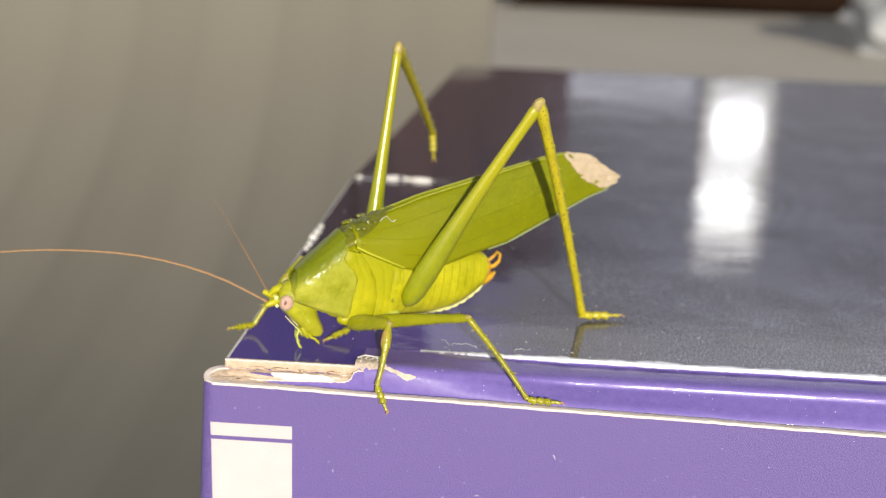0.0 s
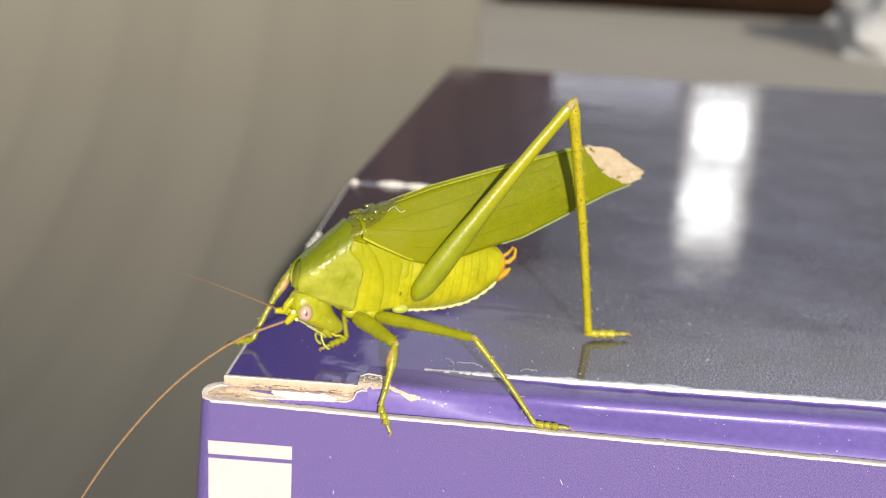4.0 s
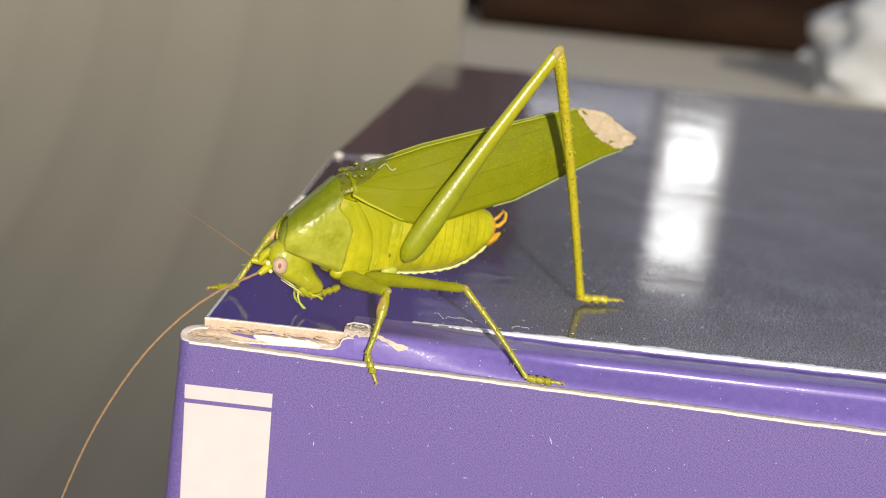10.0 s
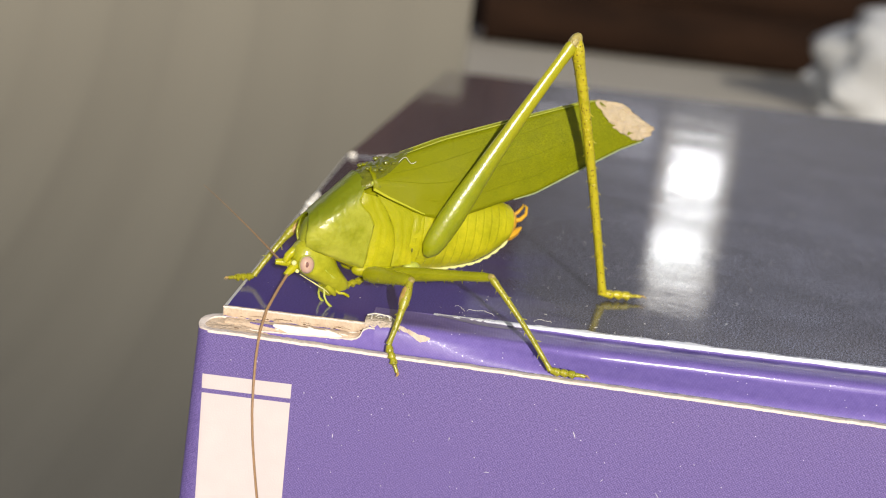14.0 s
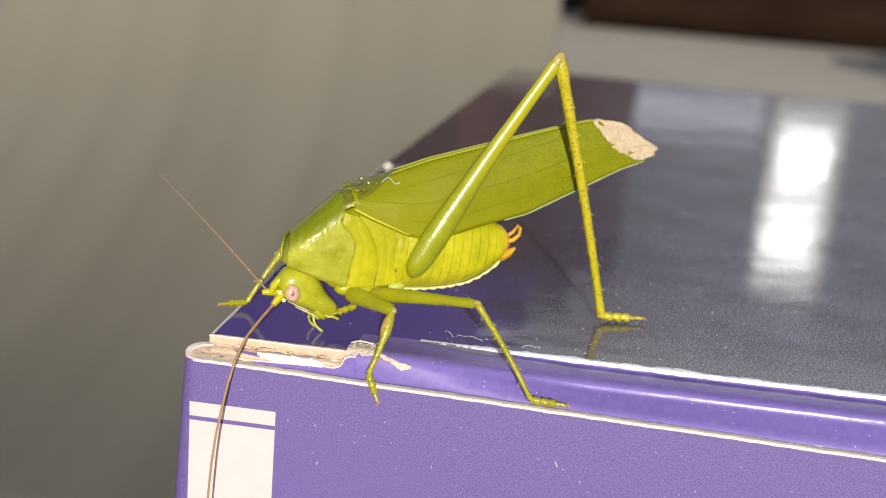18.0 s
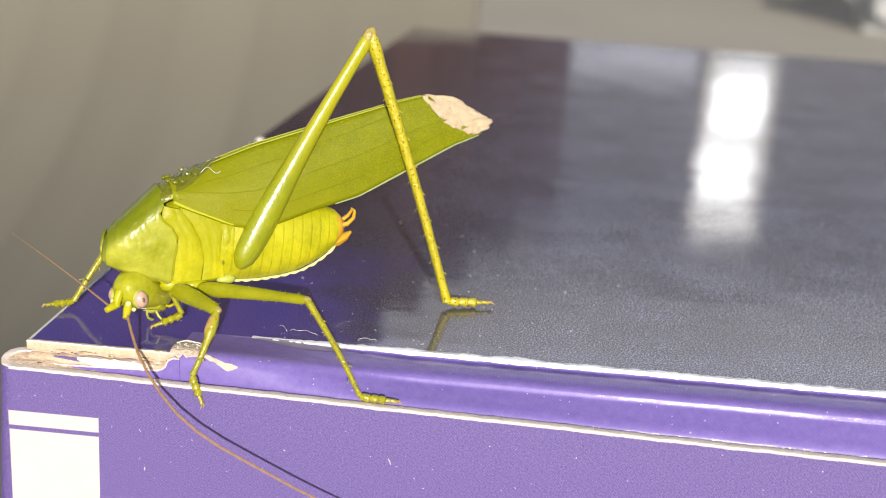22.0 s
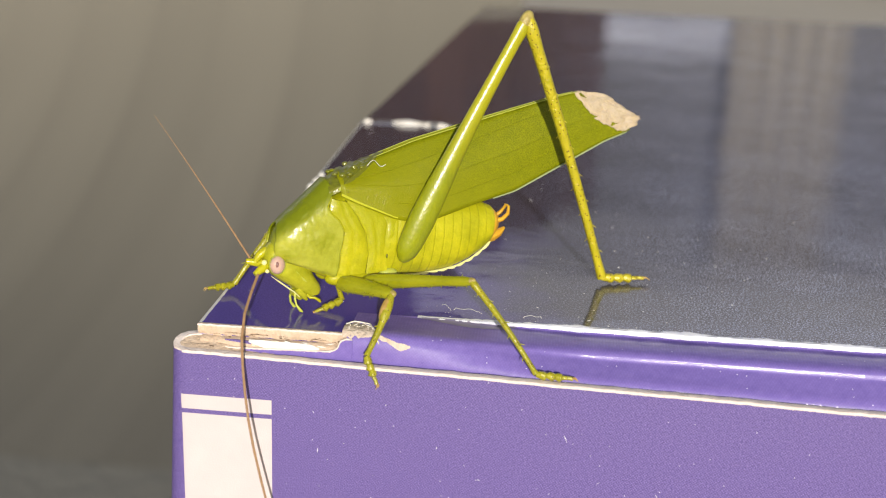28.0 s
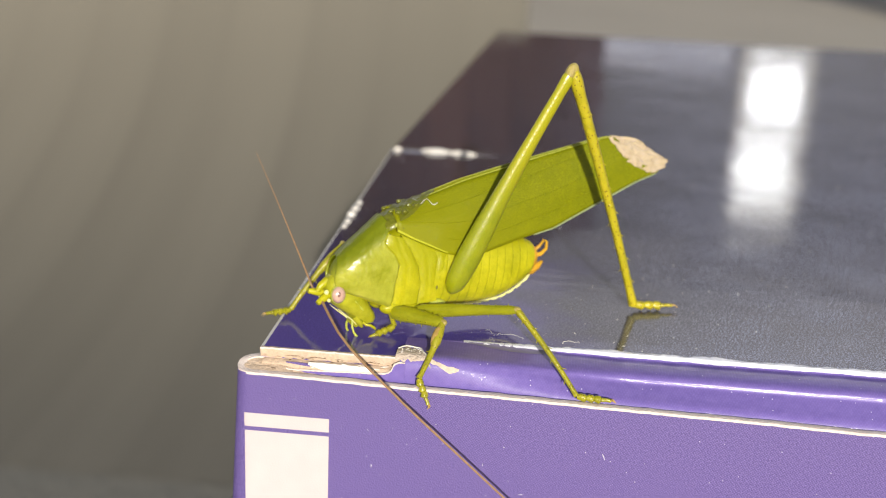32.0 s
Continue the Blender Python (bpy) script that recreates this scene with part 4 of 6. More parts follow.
def make_pronotum(root):
    """A saddle-shaped shield with long rounded side lobes."""
    ob = thick(part("pronotum", sheet(bmesh.new(), shield_sheet(0.0, 1.0, 40, 48)), SHIELD_SKIN, root, "olive green neck shield passing into pale lime wrinkled sides"), 0.25, 0.0)
    for side in (-1, 1):
        pts = [shield_point(1.0, f, side) + Vector((0.05, 0, 0)) for f in spread(0.3, 1.0, 26)] + [shield_point(s, 1.0, side) for s in spread(0.95, 0.05, 20)]
        part("lobe_rim", tube(bmesh.new(), pts, [0.12 + 0.04 * wobble(q.x, q.z, 2, 1.5) for q in pts], 6), LIME, ob)
    return ob


# flank plates: pairs of (u, z) down the front edge and down the rear edge
PLATES = [([(0.9, 16.2), (0.6, 14.6), (2.0, 12.4), (1.6, 9.7), (1.4, 6.8)], [(2.9, 15.6), (3.9, 14.0), (4.9, 11.8), (5.2, 9.4), (4.8, 6.9)], 0.3),
          ([(2.7, 15.9), (4.0, 13.9), (5.0, 11.7), (5.3, 9.3), (4.9, 6.8)], [(7.4, 13.7), (7.7, 12.4), (7.5, 10.9), (7.4, 9.2), (7.6, 7.0)], 0.25),
          ([(7.3, 13.6), (7.6, 12.2), (7.4, 10.8), (7.3, 9.6), (7.5, 8.8)], [(8.9, 13.2), (8.9, 12.0), (8.7, 10.8), (8.6, 9.8), (8.2, 8.9)], 0.25)]


def make_thorax(root):
    secs = []
    for u, z0, z1, w in ((-4.6, 9.4, 12.2, 1.5), (-3.2, 8.6, 13.0, 1.7), (-1.5, 7.4, 14, 2.1), (0.5, 6.4, 15.5, 2.3), (3.0, 5.9, 16.8, 2.5), (5.5, 5.8, 17.0, 2.7), (8.0, 5.9, 16.5, 2.8), (9.6, 6.6, 15.6, 2.7)):
        secs.append(oval((u, 0, (z0 + z1) / 2), (0, 1, 0), (0, 0, 1), w, (z1 - z0) / 2, 20, 2.6))
    part("neck", rings(bmesh.new(), [oval((u, 0, z), (0, 1, 0), (0.25, 0, 1), w, h, 18) for u, z, w, h in ((-3.5, 11.5, 1.9, 2.1), (-4.8, 11.5, 1.65, 2.05), (-5.35, 11.5, 1.4, 1.95), (-5.75, 11.4, 1.0, 1.5), (-5.95, 11.3, 0.4, 0.8))]), SHIELD_SKIN, root)
    part("thorax", rings(bmesh.new(), secs), YELLOW, root, "yellow-green thorax")
    for side in (-1, 1):
        for k, (front, rear, bulge) in enumerate(PLATES):
            rows = []
            for i in range(17):
                f = i / 16
                a = Vector((along(f, [(q / 4, p[0]) for q, p in enumerate(front)]), along(f, [(q / 4, p[1]) for q, p in enumerate(front)])))
                b = Vector((along(f, [(q / 4, p[0]) for q, p in enumerate(rear)]), along(f, [(q / 4, p[1]) for q, p in enumerate(rear)])))
                row = []
                for j in range(13):
                    s = j / 12
                    p = a.lerp(b, s)
                    dome = math.sin(math.pi * s) ** 0.6 * (0.35 + 0.65 * math.sin(math.pi * min(0.98, max(0.02, f))))
                    seam = math.exp(-((s - 0.62 + 0.2 * f) / 0.07) ** 2) if k < 2 else 0
                    y = along(p.x, [(0.5, 2.45), (3, 2.65), (6, 2.85), (9, 2.95)]) - 0.55 * abs(f - 0.4) ** 2 + bulge * dome - 0.1 * seam + 0.08 * wobble(p.x, p.y, k, 0.9) + 0.05 * wobble(p.x, p.y, k, 2.4)
                    row.append(Vector((p.x, side * y, p.y)))
                rows.append(row)
            part("pleuron", slab(bmesh.new(), rows, (0, -side * 0.5, 0)), LIME, root)
        for u, z, mat in ((4.2, 5.8, LIME), (1.7, 6.2, LIME), (7.9, 6.5, PALE_RIM)):
            part("coxa", ball(bmesh.new(), (u, side * (1.75 if mat == LIME else 2.2), z + (0.3 if mat == LIME else 0.0)), 1.15 if mat == LIME else 0.8, (1.5, 0.8, 0.8)), mat, root)
        part("spiracle", ball(bmesh.new(), (7.5, side * 3.02, 8.8), 0.2, (0.6, 0.5, 1.4)), OLIVE, root)


def make_abdomen(root):
    def section(u, grow=1.0):
        z0 = along(u, [(a, b) for a, b, c, d in ABDOMEN])
        z1 = along(u, [(a, c) for a, b, c, d in ABDOMEN])
        w = along(u, [(a, d) for a, b, c, d in ABDOMEN])
        return oval((u, 0, (z0 + z1) / 2), (0, 1, 0), (0.12, 0, 1), w * grow, (z1 - z0) / 2 * grow, 22, 2.2)
    start, end, count = 7.6, 22.4, 12
    step = (end - start) / count
    for i in range(count):
        a = start + i * step
        secs = [section(a - 0.25, 0.98), section(a, 0.992), section(a + step * 0.25, 1.0), section(a + step * 0.5, 1.002), section(a + step * 0.8, 1.008), section(a + step, 1.004), section(a + step + 0.1, 0.985)]
        seg = part("abdomen_segment", rings(bmesh.new(), secs), YELLOW, root)
        for side in (-1, 1):
            pts = []
            for k in range(7):
                u = a + step * k / 6
                w, z0 = along(u, [(p[0], p[3]) for p in ABDOMEN]), along(u, [(p[0], p[1]) for p in ABDOMEN])
                pts.append((u, side * w * 0.42, z0 + 0.22 - 0.1 * math.sin(math.pi * k / 6)))
            part("belly_edge", tube(bmesh.new(), pts, [0.1, 0.15, 0.18, 0.19, 0.18, 0.15, 0.1], 7), PALE, seg)
    part("abdomen_tip", rings(bmesh.new(), [section(22.2, 0.92), section(22.7, 0.95), section(23.2, 0.85), section(23.7, 0.55)]), ORANGE, root, "orange abdomen tip")
    for side in (-1, 1):
        c = [(22.9, side * 0.8, 11.3), (24.0, side * 1.1, 11.5), (24.9, side * 0.95, 12.1), (25.3, side * 0.45, 12.9), (25.1, side * 0.2, 13.2)]
        part("cercus", tube(bmesh.new(), c, [0.36, 0.3, 0.24, 0.18, 0.08], 8), ORANGE, root, "curved orange cercus")
    part("subgenital_plate", tube(bmesh.new(), [(21.8, 0, 9.3), (23.0, 0, 9.3), (24.0, 0, 9.6), (24.9, 0, 10.2)], [1.0, 0.8, 0.55, 0.15], 8, 1.3), ORANGE, root)


def wing_point(u, f, side):
    """f from 0 at the top edge to 1 at the lower edge."""
    z1, z0 = along(u, WING_TOP), along(u, WING_LOW)
    out = along(u, [(2, 2.9), (8, 3.3), (15, 3.1), (25, 2.3), (36, 1.4), (45, 0.7)])
    bulge = 0.18 + 0.82 * math.sin(min(1.0, f * 1.5 + 0.02) * math.pi / 2)
    return Vector((u, side * out * bulge, z1 + (z0 - z1) * f))


def make_wings(root):
    for side in (-1, 1):
        bm = bmesh.new()
        us = spread(2.0, 44.4, 60)
        def trimmed(u, f):
            # the lower tip is the longest; the top corner is torn away
            lim = along(f, [(0, 35.6), (0.15, 36.9), (0.4, 38.9), (0.65, 40.9), (0.85, 42.5), (1, 43.0)]) + 0.5 * wobble(f * 9, side, 0, 1.0)
            return 2.0 + (u - 2.0) * (lim - 2.0) / 42.4
        rows = [[wing_point(trimmed(u, k / 16), k / 16, side) + Vector((0, side * 0.05 * wobble(u, k, 2, 0.5), 0)) for k in range(17)] for u in us]
        sheet(bm, rows)
        w = thick(part("forewing", bm, WING, root, "leaf-green forewing with a fine net of veins and a torn tip"), 0.12)
        # torn brown end
        bm = bmesh.new()
        rows = []
        for i in range(25):
            f = i / 24 * 0.93
            u0 = along(f, [(0, 35.4), (0.2, 36.3), (0.5, 38.0), (0.75, 40.6), (0.93, 42.0)]) - 0.5 + 0.5 * wobble(f * 7, side, 8, 1.0)
            u1 = along(f, [(0, 39.2), (0.06, 40.6), (0.12, 40.7), (0.17, 42.4), (0.3, 42.8), (0.34, 43.9), (0.5, 44.4), (0.62, 44.5), (0.84, 44.0), (0.93, 43.0)]) + 0.7 * wobble(f * 14, side, 3, 1.0)
            row = []
            for k in range(9):
                u = u0 + (u1 - u0) * k / 8
                p = wing_point(min(u, 44.4), f, side)
                row.append(Vector((u, p.y + 0.4 * wobble(u * 1.2, f * 8, side, 1.0) + side * 0.1, p.z + 0.2 * wobble(u, f * 9, 5, 1.3))))
            rows.append(row)
        sheet(bm, rows)
        thick(part("dry_tip", bm, DRY, w, "dry ragged brown wing tip"), 0.1)
        # main veins
        for line in (((2.05, 0.93), (4.0, 0.95), (6.5, 0.96), (8.9, 0.97)), ((3.0, 0.45), (10, 0.5), (20, 0.5), (30, 0.48), (37, 0.45)), ((9, 0.75), (18, 0.78), (27, 0.76), (36, 0.7)), ((3.0, 0.3), (10, 0.24), (20, 0.2), (31, 0.14))):
            pts = []
            for (ua, fa), (ub, fb) in zip(line, line[1:]):
                for k in range(5):
                    pts.append(wing_point(ua + (ub - ua) * k / 5, fa + (fb - fa) * k / 5, side) + Vector((0, side * 0.02, 0)))
            pts.append(wing_point(*line[-1], side))
            first = line[0][1] > 0.8
            part("vein", tube(bmesh.new(), pts, [(0.17 if first else 0.06) * (1 - 0.6 * i / len(pts)) for i in range(len(pts))], 6), VEIN if first else WING, w)
        for f, u0, u1, mat, r in ((0.0, 7.0, 35.0, PALE_RIM, 0.07), (1.0, 22.0, 42.5, WAXY, 0.1)):
            pts = [wing_point(u, f, side) + Vector((0, side * 0.06, 0.03 if f == 0 else -0.03)) for u in spread(u0, u1, 30)]
            part("wing_edge", tube(bmesh.new(), pts, [r * (0.7 + 0.3 * math.sin(math.pi * i / 29)) for i in range(30)], 6), mat, w)
    # loose pale fibre caught on the wing's base
    curl = [(5.6 + 0.34 * k, -2.1 - 0.25 * math.sin(k * 0.9), 19.7 + 0.05 * k + 0.55 * math.sin(k * 0.8)) for k in range(8)]
    part("stuck_fibre", tube(bmesh.new(), curl, [0.035] * 8, 5), DUST, root, "curled pale fibre stuck to the wing")
    # knobbly dark joint over the shoulders
    bm = bmesh.new()
    rows = []
    for i in range(25):
        u = 0.7 + i * 0.32
        wide = along(u, [(0.7, 2.5), (2.5, 2.75), (4.5, 2.1), (7.0, 1.0), (8.4, 0.3)])
        row = []
        for k in range(17):
            v = wide * (k / 8 - 1)
            fade = 1 - abs(v / wide) ** 4
            z = along(u, [(0.7, 18.2), (3, 19.3), (5, 20.0), (8.4, 21.0)]) - 0.16 * v * v + 0.38 * wobble(u, v, 1, 1.5) * fade + 0.2 * wobble(u, v, 4, 3.2) * fade
            row.append((u, v, z))
        rows.append(row)
    slab(bm, rows, (0, 0, -0.7))
    joint = part("wing_joint", bm, OLIVE, root, "shiny brown-olive wrinkled wing joint")
    for u, v, z, r in ((2.6, -1.9, 18.8, 0.35), (3.4, -2.2, 18.9, 0.3), (4.2, -1.6, 19.6, 0.32), (5.0, -2.0, 19.6, 0.26), (2.3, -2.5, 17.3, 0.42), (2.9, -2.7, 16.9, 0.3), (1.9, -1.2, 18.9, 0.28)):
        for side in (1, -1):
            part("knob", ball(bmesh.new(), (u, v * side, z), r, (1.3, 1, 0.9), 12, 8), OLIVE if r < 0.4 else PALE_RIM, joint)


def make_head(root):
    """Built about the neck; the face slants down and forward."""
    def p(u, v, z):
        return Vector((u, v, z)) - NECK
    ringsets = []
    # front point, rear point and half width from the crown to the mouth
    for k, (fu, fz, bu, bz, w) in enumerate(((-6.9, 9.45, -6.2, 10.1, 0.6), (-7.15, 8.9, -4.9, 10.1, 1.3), (-7.2, 8.0, -3.8, 9.5, 1.65), (-7.0, 6.9, -2.7, 8.4, 1.85), (-6.2, 6.05, -2.0, 7.5, 1.9), (-5.2, 5.4, -1.4, 6.5, 1.85), (-4.1, 4.8, -0.7, 5.6, 1.65), (-3.1, 4.25, 0.0, 4.75, 1.4), (-2.5, 3.85, 0.15, 4.1, 1.15), (-2.1, 3.35, -0.1, 3.5, 0.85))):
        f, r = p(fu, 0, fz), p(bu + (0.35, 0.45, 0.55, 0.45, 0.25, 0.0, -0.1, -0.1, 0.05, 0.2)[k], 0, bz + 0.2)
        w *= 1.1
        ringsets.append(oval((f + r) / 2, (0, 1, 0), (f - r).normalized(), w * (1 + 0.03 * wobble(k, 1, 1)), (f - r).length / 2, 20, 2.5))
    head = part("head", rings(bmesh.new(), ringsets), FACE, root, "lime green head with a slanting face")
    part("vertex", tube(bmesh.new(), [p(-6.8, 0, 8.9), p(-7.7, 0, 8.2), p(-8.1, 0, 7.5)], [0.6, 0.5, 0.32], 10), LIME, head)
    for side in (-1, 1):
        e = p(-6.0, side * 1.92, 7.45)
        part("eye", ball(bmesh.new(), e, 0.95, (0.95, 0.78, 1.12), 24, 16), EYE, head, "pinkish round eye")
        part("pupil", ball(bmesh.new(), e + Vector((-0.2, side * 0.5, 0.1)), 0.42, (0.7, 0.6, 1.1), 14, 10), PUPIL, head, "dark spot of the eye")
        part("eye_rim", ball(bmesh.new(), e + Vector((0.12, -side * 0.28, -0.03)), 1.08, (0.98, 0.62, 1.12), 18, 12), PALE_RIM, head)
        part("pale_spot", ball(bmesh.new(), p(-7.35, side * 1.15, 7.6), 0.33), PALE, head)
        part("pale_spot", ball(bmesh.new(), p(-7.0, side * 1.35, 6.6), 0.25), PALE, head)
        part("cheek_fold", tube(bmesh.new(), [p(-4.6, side * 1.82, 7.6), p(-3.6, side * 1.88, 6.6), p(-2.6, side * 1.75, 5.7), p(-1.6, side * 1.45, 4.9)], [0.12, 0.2, 0.2, 0.1], 7), PALE_RIM, head)
        base = ANT_BASE_NEAR if side < 0 else ANT_BASE_FAR
        b = p(*base)
        part("scape", tube(bmesh.new(), [p(-6.9, side * 0.7, 7.2), b * 0.6 + p(-6.9, side * 0.7, 7.2) * 0.4, b, b + (b - p(-6.9, side * 0.7, 7.2)) * 0.6], [0.5, 0.52, 0.46, 0.34], 10), LIME, head)
        part("mandible", tube(bmesh.new(), [p(-2.9, side * 0.75, 4.5), p(-2.1, side * 0.8, 3.6), p(-1.6, side * 0.45, 3.0)], [0.55, 0.5, 0.22], 9), FACE, head)
        part("lip", tube(bmesh.new(), [p(-5.6, side * 1.25, 5.5), p(-4.5, side * 1.2, 4.75), p(-3.4, side * 1.0, 4.05), p(-2.5, side * 0.6, 3.3)], [0.04, 0.07, 0.08, 0.06], 6), PALE, head)
        part("palp", tube(bmesh.new(), [p(-1.9, side * 0.9, 3.8), p(-1.4, side * 1.3, 3.4), p(-0.9, side * 1.5, 3.4), p(-0.4, side * 1.6, 3.1), p(-0.2, side * 1.6, 2.9)], [0.18, 0.19, 0.17, 0.19, 0.1], 8), LIME, head)
        part("palp", tube(bmesh.new(), [p(-3.1, side * 0.6, 4.0), p(-3.2, side * 0.9, 3.1), p(-3.0, side * 1.1, 2.4), p(-2.5, side * 1.15, 1.8), p(-2.2, side * 1.15, 1.65)], [0.17, 0.15, 0.15, 0.2, 0.1], 8), PALE_RIM, head)
    part("labrum", tube(bmesh.new(), [p(-3.0, 0, 4.1), p(-2.5, 0, 3.5), p(-2.1, 0, 3.0)], [0.75, 0.6, 0.3], 10), FACE, head)
    return head


def antenna_curve(length, bend, n=40):
    pts = [Vector((0, 0, 0))]
    for i in range(n):
        a = -radians(bend) * (i + 0.5) / n
        pts.append(pts[-1] + Vector((math.cos(a), 0, math.sin(a))) * (length / n))
    return pts


def make_antenna(head, length, bend, r0, r1, label, n=40):
    pts = antenna_curve(length, bend, n)
    n = len(pts) - 1
    return part("antenna", tube(bmesh.new(), pts, [r0 + (r1 - r0) * i / n + 0.012 * (i % 2) for i in range(n + 1)], 7, 1.0, (0, 1, 0)), ANTENNA, head, label)


LEGS = {
    # hip in the body, knee and ankle at rest over the lid, way of the foot, half-heights along the femur, tibia radius
    "hind_near": dict(name="hind_leg", lengths=(32.40, 36.40), hip=(9.2, -3.5, 8.0), knee=(41.3, 14.4, 35.5), ankle=(48.6, 26.3, 0.9), foot=(0.97, 0.24, -0.03), toe=6.0, thick=[(0, 0.35), (0.012, 0.8), (0.035, 1.3), (0.07, 1.55), (0.16, 1.74), (0.3, 1.56), (0.42, 1.28), (0.55, 1.08), (0.7, 0.9), (0.9, 0.8), (0.97, 0.9), (1, 0.6)], flat=0.75, tib=0.78, spines=16),
    "hind_far": dict(name="hind_leg", hip=(6.6, 4.2, 8.6), knee=(22.3, 23.5, 40.9), ankle=(23.9, 54.0, 24.9), foot=(0.05, 0.25, -0.95), toe=5.0, thick=[(0, 0.35), (0.012, 0.8), (0.035, 1.3), (0.07, 1.55), (0.16, 1.74), (0.3, 1.56), (0.42, 1.28), (0.55, 1.08), (0.7, 0.9), (0.9, 0.8), (0.97, 0.9), (1, 0.6)], flat=0.75, tib=0.78, spines=16),
    "mid_near": dict(name="middle_leg", hip=(4.4, -2.4, 5.8), knee=(32.7, 3.0, 7.1), ankle=(41.0, 0.6, -2.35), foot=(0.99, 0.0, -0.05), toe=4.4, thick=[(0, 0.45), (0.03, 0.75), (0.12, 0.95), (0.4, 0.85), (0.75, 0.62), (0.93, 0.6), (1, 0.45)], flat=0.8, tib=0.42, spines=7),
    "mid_far": dict(name="middle_leg", hip=(4.4, 2.4, 6.2), knee=(11.5, 19.0, 12.4), ankle=(16.2, 12.0, 1.3), foot=(-0.75, -0.4, -0.3), toe=3.8, thick=[(0, 0.45), (0.03, 0.75), (0.12, 0.95), (0.4, 0.85), (0.75, 0.62), (0.93, 0.6), (1, 0.45)], flat=0.8, tib=0.42, spines=7),
    "fore_near": dict(name="front_leg", hip=(1.6, -2.3, 6.0), knee=(23.1, 3.0, 5.8), ankle=(21.9, 0.2, -1.5), foot=(0.4, -0.25, -0.85), toe=3.6, thick=[(0, 0.5), (0.03, 0.85), (0.2, 1.08), (0.5, 1.0), (0.8, 0.78), (0.94, 0.75), (1, 0.5)], flat=0.8, tib=0.44, spines=4),
    "fore_far": dict(name="front_leg", hip=(1.4, 2.3, 6.6), knee=(8.0, 18.0, 10.0), ankle=(3.0, 14.2, 0.9), foot=(-0.85, -0.5, -0.05), toe=3.6, thick=[(0, 0.5), (0.03, 0.85), (0.2, 1.08), (0.5, 1.0), (0.8, 0.78), (0.94, 0.75), (1, 0.5)], flat=0.8, tib=0.44, spines=4),
}
REST = (14.8, 10.1, 0.0, 0.0, 0.0, 29.0)     # the body's resting pose, as in BODY


def body_pose(x, y, z, rx, ry, rz):
    return pose(x * MM, y * MM, (z + TOP) * MM, rx, ry, rz)


def world_point(p):
    return Vector((p[0], p[1], p[2] + TOP)) * MM


def aim(at, way, up):
    """A pose at a place whose x axis runs along way and whose z axis leans to up."""
    x = Vector(way).normalized()
    y = Vector(up).cross(x).normalized()
    z = x.cross(y)
    m = Matrix((x, y, z)).transposed().to_4x4()
    m.translation = at
    return m


def leg_poses(leg, body, ankle, pole):
    """World poses of femur, tibia and foot that reach from the hip to the ankle."""
    hip = body @ (Vector(leg["hip"]) * MM)
    a, b = leg["femur"] * MM, leg["tibia"] * MM
    d = ankle - hip
    far = min(d.length, (a + b) * 0.999)
    way = d.normalized()
    run = (a * a - b * b + far * far) / (2 * far)
    rise = math.sqrt(max(1e-12, a * a - run * run))
    off = (pole - way * pole.dot(way)).normalized()
    knee = hip + way * run + off * rise
    end = hip + way * far
    return aim(hip, knee - hip, off), aim(knee, end - knee, off), end


